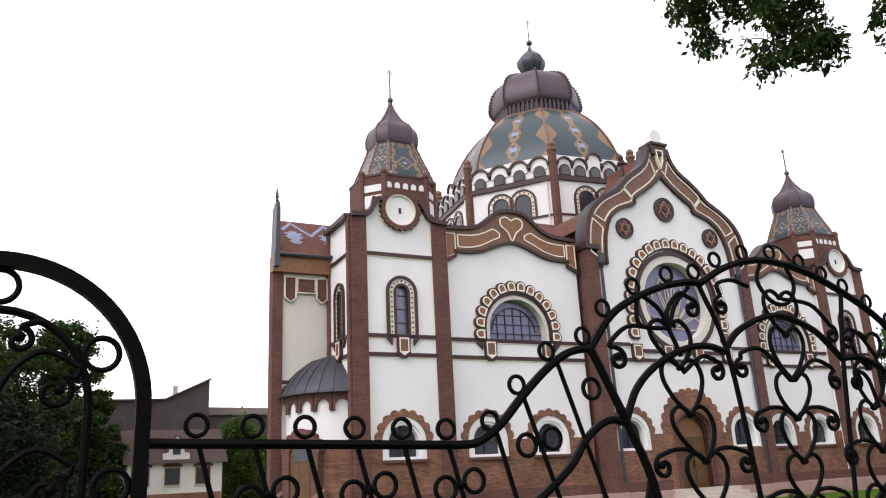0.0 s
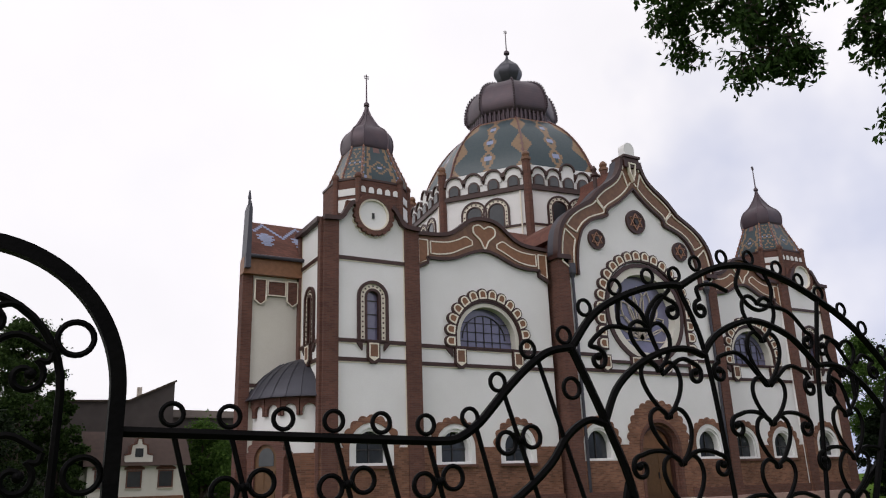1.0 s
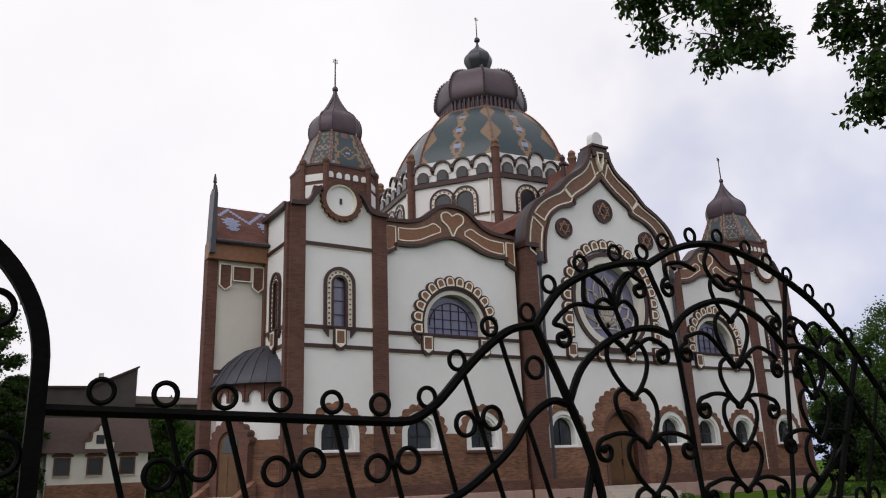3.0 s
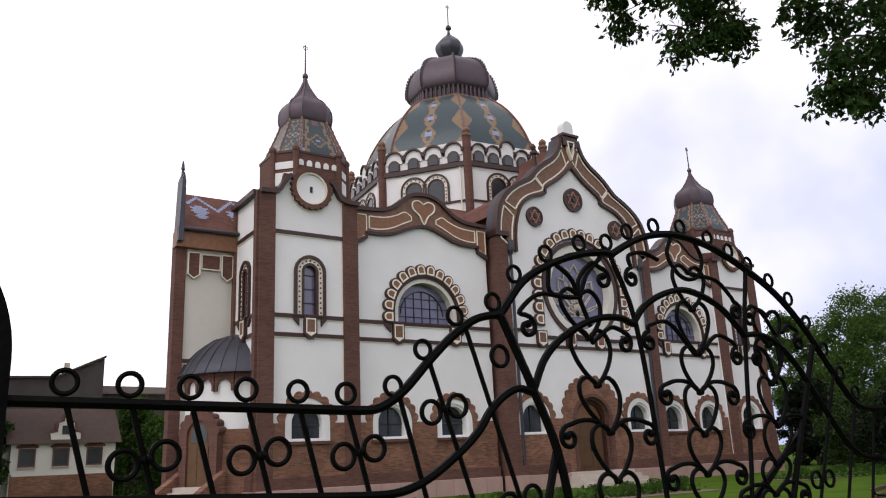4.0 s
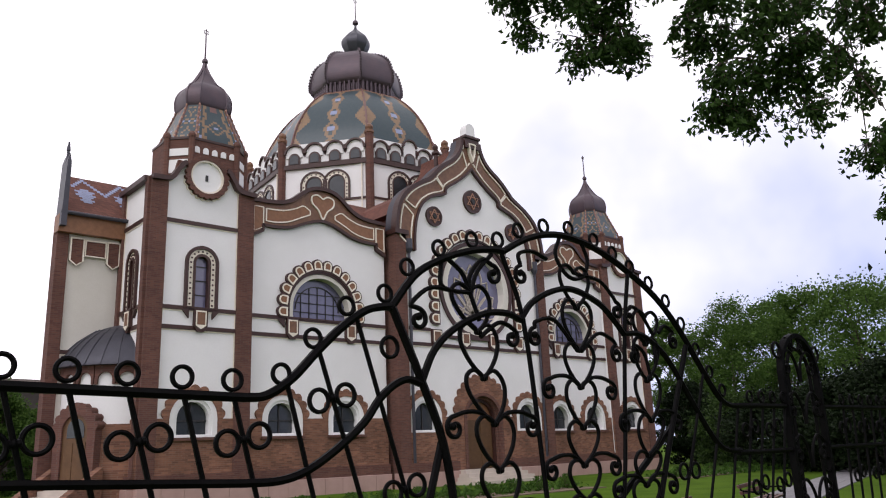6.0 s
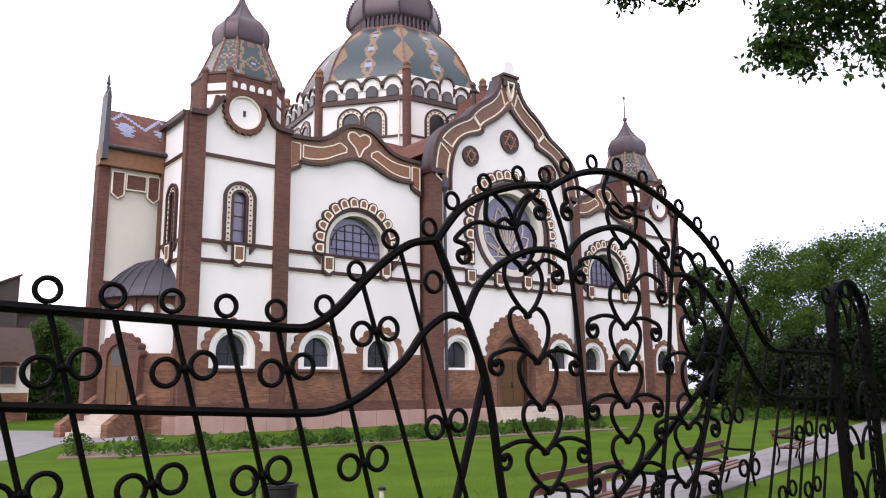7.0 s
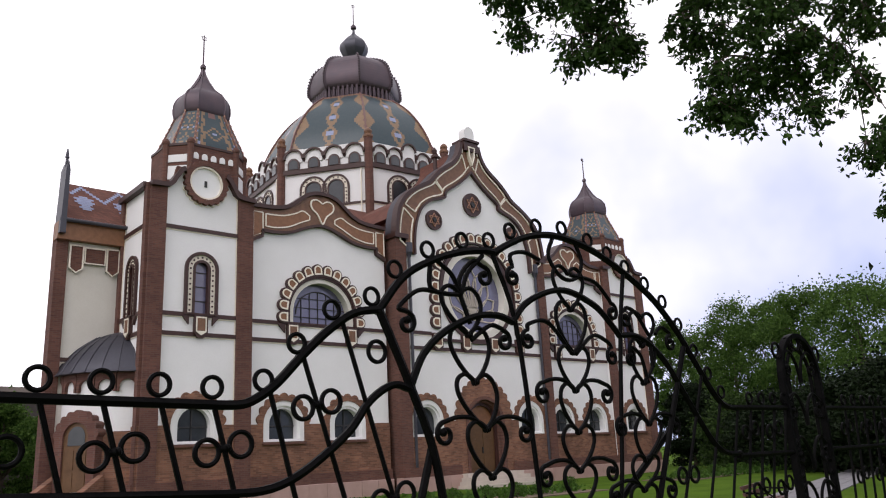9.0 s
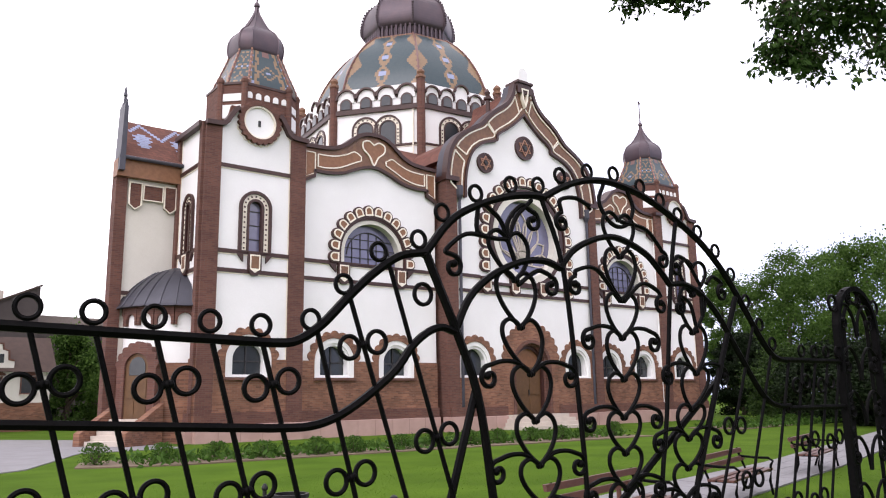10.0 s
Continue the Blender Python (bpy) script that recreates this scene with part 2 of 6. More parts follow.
def mesh_of(name, g, mats, smooth=False, normals=True):
    me = bpy.data.meshes.new(name)
    me.from_pydata(g.v, [], g.f)
    for m in (mats if isinstance(mats, (list, tuple)) else [mats]):
        me.materials.append(m)
    if any(g.m):
        me.polygons.foreach_set("material_index", g.m)
    if normals:
        bm = bmesh.new()
        bm.from_mesh(me)
        bmesh.ops.recalc_face_normals(bm, faces=bm.faces)
        bm.to_mesh(me)
        bm.free()
    if smooth:
        me.polygons.foreach_set("use_smooth", [True] * len(me.polygons))
        me.set_sharp_from_angle(angle=radians(40))
    me.update()
    return me


def part(name, g, mats, parent=None, label="", smooth=False, normals=True, kind=""):
    ob = new(name, mesh_of(name, g, mats, smooth, normals) if isinstance(g, G) else g)
    if parent is not None:
        ob.parent = parent
    return tagged(ob, label, kind=kind)


def thing(name, label, category, group="", at=(0, 0, 0)):
    ob = new(name)
    ob.empty_display_size = 0.2
    ob.location = at
    return tagged(ob, label, category, group)


def arc(cx, cz, r, a0, a1, n=16, rz=None):
    rz = r if rz is None else rz
    return [(cx + r * math.cos(radians(a0 + (a1 - a0) * i / n)), cz + rz * math.sin(radians(a0 + (a1 - a0) * i / n))) for i in range(n + 1)]


def arched(cx, half, z0, zs, n=16, rise=None):
    """Outline of an opening with a round head: anticlockwise from the lower left."""
    return [(cx - half, z0), (cx + half, z0)] + arc(cx, zs, half, 0, 180, n, rise)


def smooth_line(pts, n=6):
    """Catmull-Rom through pts of any dimension."""
    P = [np.array(p, float) for p in pts]
    P = [2 * P[0] - P[1]] + P + [2 * P[-1] - P[-2]]
    out = []
    for i in range(1, len(P) - 2):
        for k in range(n):
            t = k / n
            out.append(tuple(0.5 * (2 * P[i] + (P[i + 1] - P[i - 1]) * t + (2 * P[i - 1] - 5 * P[i] + 4 * P[i + 1] - P[i + 2]) * t * t
                                    + (3 * P[i] - P[i - 1] - 3 * P[i + 1] + P[i + 2]) * t ** 3)))
    return out + [tuple(P[-2])]


def ribbon(g, line, w, y0, y1, mi=0):
    """A flat band of width w along a line in x and z, from y0 to y1 deep."""
    P = [Vector((x, z)) for x, z in line]
    up, lo = [], []
    for i, p in enumerate(P):
        d = (P[min(i + 1, len(P) - 1)] - P[max(i - 1, 0)]).normalized()
        nrm = Vector((-d.y, d.x)) * w / 2
        up.append(p + nrm)
        lo.append(p - nrm)
    n = len(P)
    vs = [(p.x, y, p.y) for y in (y0, y1) for p in up + lo]
    fs = []
    for i in range(n - 1):
        fs += [(i, i + 1, n + i + 1, n + i), (2 * n + i, 3 * n + i, 3 * n + i + 1, 2 * n + i + 1),
               (i, 2 * n + i, 2 * n + i + 1, i + 1), (n + i, n + i + 1, 3 * n + i + 1, 3 * n + i)]
    fs += [(0, n, 3 * n, 2 * n), (n - 1, 3 * n - 1, 4 * n - 1, 2 * n - 1)]
    return g.add(vs, fs, mi)


# ---- large structure: ground ----
def sheet(name, x0, x1, y0, y1, z, m, label, category, nx=1, ny=1):
    g = G()
    for i in range(nx):
        for j in range(ny):
            a, b = x0 + (x1 - x0) * i / nx, x0 + (x1 - x0) * (i + 1) / nx
            c, d = y0 + (y1 - y0) * j / ny, y0 + (y1 - y0) * (j + 1) / ny
            g.add([(a, c, z), (b, c, z), (b, d, z), (a, d, z)], [(0, 1, 2, 3)])
    ob = part(name, g, m, None, label, normals=False, kind="structure")
    return tagged(ob, category=category)


sheet("ground", -1500, 1500, -1500, 1500, 0.0, LAWN, "wide mown green lawn round the building", "lawn")


def slab(name, poly, z0, z1, m, label, category):
    g = G()
    n = len(poly)
    g.add([(x, y, z) for z in (z0, z1) for x, y in poly],
          [tuple(range(n))[::-1], tuple(range(n, 2 * n))] + [(i, (i + 1) % n, n + (i + 1) % n, n + i) for i in range(n)])
    return tagged(part(name, g, m, None, label, kind="structure"), category=category)


slab("path", [(-40, -14.0), (-31, -17.5), (-27.4, -20.0), (-24.3, -21.95), (-21.6, -22.0), (-11.75, -20.0), (6.5, -14.85), (40.0, -5.3), (40.0, -7.6), (6.5, -16.7), (-1.3, -18.4), (-11.4, -21.7), (-18.6, -23.4), (-21.2, -24.1), (-24.0, -24.6), (-28.0, -22.8), (-34.0, -18.8), (-40.0, -16.5)],
     -0.1, 0.02, JOINT, "grey concrete slab garden path between lawns", "path")
slab("forecourt", [(-31.0, -13.0), (-25.2, -8.0), (-22.6, -2.2), (-19.0, -1.8), (-19.0, 6.0), (-24.0, 14.0), (-40.0, 14.0), (-40.0, -13.0)],
     -0.1, 0.025, PATH, "pale paved forecourt beside the building", "paving")
slab("planting_bed", [(-24.2, -8.6), (-22.0, -9.6), (-3.0, -10.2), (-3.0, -7.2), (-21.5, -6.4), (-23.6, -6.6)], -0.1, 0.035, SOIL, "narrow soil bed with low shrubs along the wall", "flower bed")
slab("planting_bed.001", [(4.0, -9.8), (22.0, -7.6), (22.5, -4.8), (4.0, -6.8)], -0.1, 0.035, SOIL, "narrow soil bed with low shrubs along the wall", "flower bed")

# ---- the building ----
YT, YW, YG = 0.64, 0.84, -0.32
CX = -0.12
syn = thing("synagogue", "large white and red-brick domed synagogue with glazed tile roofs", "synagogue")
BASE_T, SILL = 3.35, 2.6
ZB1, ZB2, ZB3 = 11.58, 7.87, 7.05


def scalloped(cx, cz, r, a0, a1, lobes, depth):
    """An arc with lobes bulging outward, from angle a0 to a1."""
    out = []
    for i in range(lobes):
        b0, b1 = a0 + (a1 - a0) * i / lobes, a0 + (a1 - a0) * (i + 1) / lobes
        for k in range(6):
            t = k / 6
            a = radians(b0 + (b1 - b0) * t)
            rr = r + depth * math.sin(math.pi * t)
            out.append((cx + rr * math.cos(a), cz + rr * math.sin(a)))
    a = radians(a1)
    return out + [(cx + r * math.cos(a), cz + r * math.sin(a))]


def band(x0, x1, y, z, h=0.17):
    part("string_course", G().box(x0, x1, y - 0.07, y + 0.02, z - h / 2, z + h / 2), GLAZED, syn, "thin dark brown string course")
    part("edge_line", G().box(x0, x1, y - 0.03, y + 0.02, z - h / 2 - 0.06, z - h / 2), TRIM, syn)


def plinth(x0, x1, y):
    """Pink granite slabs set on edge before a recessed core."""
    part("plinth", G().box(x0, x1, y - 0.30, y, -0.15, 0.71), PINK, syn, "pink granite plinth")
    n = max(1, round((x1 - x0) / 0.98))
    for i in range(n):
        a, b = x0 + (x1 - x0) * i / n + 0.008, x0 + (x1 - x0) * (i + 1) / n - 0.008
        z = 0.72 - 0.006 * (i % 3)
        part("plinth_slab", G().add([(a, y - 0.29, -0.1), (b, y - 0.29, -0.1), (b, y - 0.325, -0.1), (a, y - 0.325, -0.1), (a, y - 0.0, z), (b, y - 0.0, z), (b, y - 0.31, z), (a, y - 0.31, z), (a, y - 0.325, z - 0.02), (b, y - 0.325, z - 0.02)],
                                    [(0, 1, 2, 3), (3, 2, 9, 8), (8, 9, 6, 7), (7, 6, 5, 4), (0, 3, 8, 7, 4), (1, 5, 6, 9, 2), (0, 4, 5, 1)]), PINK, syn)


def base_zone(x0, x1, y, centres, half=1.03):
    """The brick storey of one bay, with its low arched windows."""
    top = [(x1, BASE_T)]
    for c in sorted(centres, reverse=True):
        top += scalloped(c, BASE_T, half + 0.22, 0, 180, 9, 0.13)
    top += [(x0, BASE_T)]
    holes = [arched(c, half, SILL, BASE_T) for c in centres]
    part("brick_base", G().prism([(x0, 0.7), (x1, 0.7)] + top, y - 0.09, y + 0.02, holes), BRICKLOW, syn, "worn red brick lower storey")
    plinth(x0, x1, y)
    part("plinth_cap", G().box(x0, x1, y - 0.22, y - 0.09, 0.72, 1.18), BRICK, syn)
    n = max(2, round((x1 - x0) / 1.1))
    for c in centres:
        w = part("low_window", G().prism(arched(c, half, SILL, BASE_T), y - 0.05, y + 0.02, [arched(c, half - 0.22, SILL + 0.08, BASE_T)]), PLASTER, syn, "low arched window in a white surround")
        part("reveal", G().prism(arched(c, half - 0.22, SILL + 0.08, BASE_T), y + 0.02, y + 0.4, [arched(c, half - 0.34, SILL + 0.12, BASE_T)]), PLASTER, w)
        part("pane", G().prism(arched(c, half - 0.33, SILL + 0.10, BASE_T), y + 0.34, y + 0.37), GLASSD, w)
        g = G()
        g.box(c - 0.03, c + 0.03, y + 0.28, y + 0.34, SILL + 0.1, BASE_T + 0.66)
        g.box(c - half + 0.34, c + half - 0.34, y + 0.28, y + 0.33, BASE_T - 0.1, BASE_T - 0.04)
        part("grille", g, LEAD, w)
        part("sill", G().box(c - half - 0.05, c + half + 0.05, y - 0.2, y + 0.05, SILL - 0.12, SILL), BRICK, w)


def corbel(c, y, z, w=0.30, h=0.95, parent=None):
    g = G().prism([(c - w, z), (c - w, z - h + 0.22), (c - 0.14, z - h), (c + 0.14, z - h), (c + w, z - h + 0.22), (c + w, z)][::-1], y - 0.16, y)
    k = part("corbel_panel", g, GLAZED, parent or syn, "brown glazed pendant panel with pale edge")
    part("panel_edge", G().prism([(c - w + 0.07, z - 0.06), (c - w + 0.07, z - h + 0.26), (c, z - h + 0.1), (c + w - 0.07, z - h + 0.26), (c + w - 0.07, z - 0.06)][::-1], y - 0.185, y - 0.16,
                                 [[(c - w + 0.12, z - 0.12), (c - w + 0.12, z - h + 0.29), (c + w - 0.12, z - h + 0.29), (c + w - 0.12, z - 0.12)]]), TRIM, k) if parent is None else None
    part("panel_face", G().box(c - w + 0.13, c + w - 0.13, y - 0.178, y - 0.15, z - h + 0.30, z - 0.13), BROWN, k) if parent is None else None


def slit_window(c, y, z0=7.87, zs=9.87, half=0.75):
    w = part("tall_window", G().prism(arched(c, half, z0, zs, 18), y - 0.12, y + 0.02, [arched(c, half - 0.14, z0, zs, 18)]), GLAZED, syn, "tall narrow round-headed window in studded brick surround")
    part("pale_surround", G().prism(arched(c, half - 0.13, z0, zs, 18), y - 0.05, y + 0.02, [arched(c, half - 0.36, z0, zs, 18)]), TRIM, w)
    part("brick_jamb", G().prism(arched(c, half - 0.355, z0, zs, 18), y - 0.09, y + 0.3, [arched(c, half - 0.47, z0, zs, 18)]), GLAZED, w)
    g = G()
    for k in range(9):
        for s in (-1, 1):
            g.box(c + s * (half - 0.25) - 0.035, c + s * (half - 0.25) + 0.035, y - 0.075, y - 0.05, z0 + 0.15 + k * 0.225, z0 + 0.22 + k * 0.225)
    for a in range(20, 180, 23):
        x, z = c + (half - 0.25) * math.cos(radians(a)), zs + (half - 0.25) * math.sin(radians(a))
        g.box(x - 0.035, x + 0.035, y - 0.075, y - 0.05, z - 0.035, z + 0.035)
    part("studs", g, GLAZED, w, "small dark square studs", kind="stuff")
    part("pane", G().prism(arched(c, half - 0.46, z0, zs, 12), y + 0.14, y + 0.17), GLASS, w)
    for k in range(1, 4):
        part("glazing_bar", G().box(c - half + 0.46, c + half - 0.46, y + 0.1, y + 0.14, z0 + k * 0.62 - 0.02, z0 + k * 0.62 + 0.02), LEAD, w)
    corbel(c, y, z0 - 0.02)
    for s in (-1, 1):
        part("bracket", G().prism([(c + s * 0.52, z0 - 0.08), (c + s * 0.8, z0 - 0.08), (c + s * 0.52, z0 - 0.42)], y - 0.12, y), GLAZED, syn)


def tower_face(x0, x1, y, ground=True, slit=True, clock=True, sh=0.75, pw=0.7):
    c = (x0 + x1) / 2
    holes = ([arched(c - 0.1, 0.82, SILL + 0.06, BASE_T)] if ground else []) + ([arched(c, 0.3, 7.9, 9.87)] if slit else [])
    part("tower_wall", G().prism([(x0, -0.1), (x1, -0.1), (x1, 13.25)] + ([(x1 - 0.72, 13.35), (x1 - 1.0, 13.7), (x1 - 1.25, 14.1), (x0 + 1.25, 14.1), (x0 + 1.0, 13.7), (x0 + 0.72, 13.35)] if clock else []) + [(x0, 13.25)], y, y + 0.42, holes), PLASTER, syn, "white plastered tower wall")
    for a, b in ((x0 - 0.02, x0 + pw - 0.02), (x1 - pw - 0.02, x1 + 0.02)):
        part("pilaster", G().box(a, b, y - 0.14, y + 0.05, 0.6, 13.35), BRICK, syn, "red brick corner pilaster")
        for e in ((b, b + 0.05) if a < c else (a - 0.05, a),):
            part("edge_line", G().box(e[0], e[1], y - 0.025, y + 0.01, BASE_T, 13.35), TRIM, syn)
    for z in (ZB1, ZB2, ZB3):
        band(x0 + pw - 0.02, x1 - pw - 0.02, y, z)
    if ground:
        base_zone(x0 - 0.03, x1 + 0.03, y, [c - 0.1])
    else:
        base_zone(x0 - 0.03, x1 + 0.03, y, [])
    if slit:
        slit_window(c, y, half=sh)
    if not clock:
        return
    # brick shoulders and clock ring
    cz = 13.75
    for s in (-1, 1):
        xe = x0 if s < 0 else x1
        prof = smooth_line([(xe - s * 0.0 + s * 0.05, 13.3), (xe - s * 0.72, 13.38), (xe - s * 1.0, 13.75), (xe - s * 1.25, 14.12), (xe - s * 1.4, 14.2)], 5)
        g = G()
        ribbon(g, prof, 0.2, y - 0.3, y + 0.1)
        part("shoulder_moulding", g, GLAZED, syn, "swept brown shoulder moulding")
        part("edge_line", ribbon(G(), [(x, z - 0.125) for x, z in prof if abs(x - xe) > 0.7], 0.05, y - 0.05, y + 0.01), TRIM, syn)
        pr = [(x, z) for x, z in prof if abs(x - xe) > 0.85]
        pr += [(pr[-1][0], 14.3), (pr[0][0] - s * 0.2, 14.3)]
        part("shoulder_brick", G().prism(pr if s > 0 else pr[::-1], y - 0.1, y + 0.05), BRICK, syn)
    part("edge_line", ribbon(G(), scalloped(c + 0.05, cz, 0.985, 195, 345, 10, 0.09), 0.05, y - 0.05, y + 0.01), TRIM, syn)
    ring = scalloped(c + 0.05, cz, 0.94, 0, 360, 22, 0.09)[:-1]
    part("clock_ring", G().prism(ring, y - 0.2, y + 0.05, [arc(c + 0.05, cz, 0.77, 0, 360, 32)[:-1]]), BRICK, syn, "scalloped brick ring round the blank clock face")
    part("pale_ring", G().prism(arc(c + 0.05, cz, 0.78, 0, 360, 32)[:-1], y - 0.16, y + 0.02, [arc(c + 0.05, cz, 0.69, 0, 360, 32)[:-1]]), TRIM, syn)
    k = part("clock_face", G().prism(arc(c + 0.05, cz, 0.70, 0, 360, 32)[:-1], y - 0.06, y + 0.02), PLASTER, syn, "plain white round clock face without hands")
    part("hub", G().box(c - 0.01, c + 0.11, y - 0.09, y - 0.05, cz - 0.17, cz + 0.1), LEAD, k)


def octa(cx, cy, hx, hy, ch, z0, z1, g=None):
    g = g or G()
    P = [(cx - hx + ch, cy - hy), (cx + hx - ch, cy - hy), (cx + hx, cy - hy + ch), (cx + hx, cy + hy - ch), (cx + hx - ch, cy + hy), (cx - hx + ch, cy + hy), (cx - hx, cy + hy - ch), (cx - hx, cy - hy + ch)]
    return g.add([(x, y, z) for z in (z0, z1) for x, y in P], [tuple(range(8))[::-1], tuple(range(8, 16))] + [(i, (i + 1) % 8, 8 + (i + 1) % 8, 8 + i) for i in range(8)])


def corners(r, cut):
    """Eight corners of a square of half-width r with its corners cut off, from the east face round."""
    e = r * (1 - cut)
    return [(r, -e), (r, e), (e, r), (-e, r), (-r, e), (-r, -e), (-e, -r), (e, -r)]


def cut_lathe(g, prof, cx, cy, cut):
    vs = [(cx + x, cy + y, z) for r, z in prof for x, y in corners(r, cut)]
    fs = [(j * 8 + i, j * 8 + (i + 1) % 8, (j + 1) * 8 + (i + 1) % 8, (j + 1) * 8 + i) for j in range(len(prof) - 1) for i in range(8)]
    return g.add(vs, fs + [tuple(range(8))[::-1], tuple((len(prof) - 1) * 8 + i for i in range(8))])


def tiled_roof(name, prof, cx, cy, n, across, pick, label, mats, up=2, cut=None):
    """An eight-sided roof of rows of tiles; pick(u, row, face) gives the glaze."""
    line = smooth_line(prof, up)
    for i in range(n):
        g = G()
        a0, a1 = 2 * math.pi * (i - 0.5) / n, 2 * math.pi * (i + 0.5) / n
        if cut:
            across = 16 if i % 2 == 0 else 9
            vs = []
            for r, z in line:
                p, q = corners(r, cut)[i], corners(r, cut)[(i + 1) % 8]
                vs += [(cx + p[0] + (q[0] - p[0]) * k / across, cy + p[1] + (q[1] - p[1]) * k / across, z) for k in range(across + 1)]
        else:
            vs = [(cx + r * (math.cos(a0) * (1 - k / across) + math.cos(a1) * k / across), cy + r * (math.sin(a0) * (1 - k / across) + math.sin(a1) * k / across), z) for r, z in line for k in range(across + 1)]
        g.v = vs
        for j in range(len(line) - 1):
            for k in range(across):
                o = j * (across + 1) + k
                g.f.append((o, o + 1, o + across + 2, o + across + 1))
                g.m.append(pick(abs((k + 0.5) / across - 0.5) * 2, j, len(line) - 1, i))
        part(name, g, mats, syn, label, normals=False)


def tower_pick(u, j, n, i):
    t = j / n
    if u > 0.92:
        return 3 if j % 4 == 0 else 1
    if i % 2:
        d = (u * 3.2 + t * 6.0) % 2.0
        e = (u * 3.2 - t * 6.0) % 2.0
        if min(d, e) < 0.26:
            return 1
        return 3 if (0.95 < d < 1.2 and 0.95 < e < 1.2) else 0
    d = abs(t - 0.40) * 3.0 + u * 1.25
    if d < 0.2:
        return 3
    if 0.40 < d < 0.58:
        return 1
    if t > 0.84 and u < 0.30:
        return 2
    if abs(u - 0.72 + 0.3 * abs(((t * 3) % 1.0) - 0.5)) < 0.10:
        return 1
    if t < 0.12 and u > 0.5:
        return 3
    return 0


def dome_pick(u, j, n, i):
    t = j / n
    if t > 0.93:
        return 1 if (j + int(u * 13)) % 2 else 2
    # chain of diamonds down the middle of the face
    c = (t * 4.4 + 0.25) % 1.0
    d = abs(c - 0.5) * 2
    w = 0.06 + (0.16 + 0.06 * t) * (1 - d)
    if u < w:
        if d < 0.55 and u < 0.42 * w:
            return 3 if d < 0.3 and t > 0.25 else 0
        return 1
    # jagged bands beside the ribs
    z = abs((t * 2.7 + 0.35) % 1.0 - 0.5) * 2
    if u > 0.955 or u > 0.66 + 0.34 * z:
        return 2 if u > 0.955 and j % 3 == 0 else 1
    return 0


def tower_top(lx, rx, cy, h):
    cx, ch = lx, 0.80
    part("lantern", octa(cx, cy, h, h - 0.25, ch, 13.2, 15.55), BRICK, syn, "red brick octagonal tower lantern")
    cy, hb, h = cy + 0.25, h, h
    for s, (dx, dy) in enumerate(((0, -1), (1, 0))):
        for k in range(5):
            a = -0.84 + k * 0.42
            if dx == 0:
                g = G().prism(arched(cx + a, 0.13, 14.95, 15.12, 6), cy - h - 0.03, cy - h + 0.02)
            else:
                x = cx + dx * h
                g = G().box(min(x, x + dx * 0.03) - 0.0, max(x, x + dx * 0.03), cy + a - 0.13, cy + a + 0.13, 14.95, 15.25)
            part("pale_niche", g, PLASTER, syn)
    # white panels on the slanting faces
    for sx in (-1, 1):
        ax, ay = cx + sx * h, cy - h + ch
        bx, by = cx + sx * (h - ch), cy - h
        d = Vector((bx - ax, by - ay, 0))
        nn = Vector((sx, -1, 0)).normalized() * 0.03
        for z0, z1 in ((13.98, 14.6), (14.78, 15.12)):
            p = [Vector((ax, ay, 0)) + d * 0.12, Vector((ax, ay, 0)) + d * 0.88]
            g = G()
            vs = [tuple(q + e + Vector((0, 0, z))) for e in (nn * 0, nn) for q in p for z in (z0, z1)]
            g.add(vs, [(0, 1, 3, 2), (4, 6, 7, 5), (0, 4, 5, 1), (2, 3, 7, 6), (1, 5, 7, 3), (0, 2, 6, 4)])
            part("white_panel", g, PLASTER, syn)
        for ex, ey in ((ax, ay), (bx, by)):
            g = G().lathe([(0.15, 13.5), (0.15, 15.6), (0.18, 15.65), (0.18, 15.76), (0.08, 15.9)], 8, ex, ey)
            part("corner_shaft", g, BRICK, syn)
    part("lantern_cornice", octa(cx, cy - 0.25, h + 0.03, h - 0.22, ch, 15.56, 15.67), GLAZED, syn)
    cx = rx
    CUT = 0.40
    prof = [(h * 0.93, 15.66), (h * 0.875, 16.1), (h * 0.765, 16.65), (h * 0.655, 17.2), (h * 0.565, 17.7)]
    tiled_roof("tower_roof", prof, cx, cy, 8, 14, tower_pick, "bell-shaped roof of green, orange and blue glazed tiles", [TILE_G, TILE_O, TILE_P, TILE_B], 5, CUT)
    on = smooth_line([(h * 0.535, 17.64), (h * 0.58, 17.84), (h * 0.60, 18.18), (h * 0.575, 18.56), (h * 0.49, 18.86), (h * 0.345, 19.12), (h * 0.23, 19.45), (h * 0.12, 19.85), (0.09, 20.2), (0.05, 20.45)], 4)
    for i in range(8):
        g, k = G(), G()
        for r, z in smooth_line(prof, 2):
            x, y = corners(r + 0.03, CUT)[i]
            k.lathe([(0.03, z - 0.06), (0.055, z), (0.03, z + 0.07)], 5, cx + x, cy + y)
        part("ridge_rib", g.tube([(cx + corners(r, CUT)[i][0], cy + corners(r, CUT)[i][1], z) for r, z in smooth_line(prof, 2)], 0.06, 5), TILE_P, syn)
        part("rib_knobs", k, STARM, syn, "ochre glazed knobs along the rib", kind="stuff")
        part("copper_rib", G().tube([(cx + corners(r, CUT)[i][0], cy + corners(r, CUT)[i][1], z) for r, z in on[::2]], 0.045, 4), COPPER, syn)
    part("onion_dome", cut_lathe(G(), on, cx, cy, CUT), COPPER, syn, "ribbed brown copper onion cap")
    finial(cx, cy, 20.4, 22.3, 0.15)


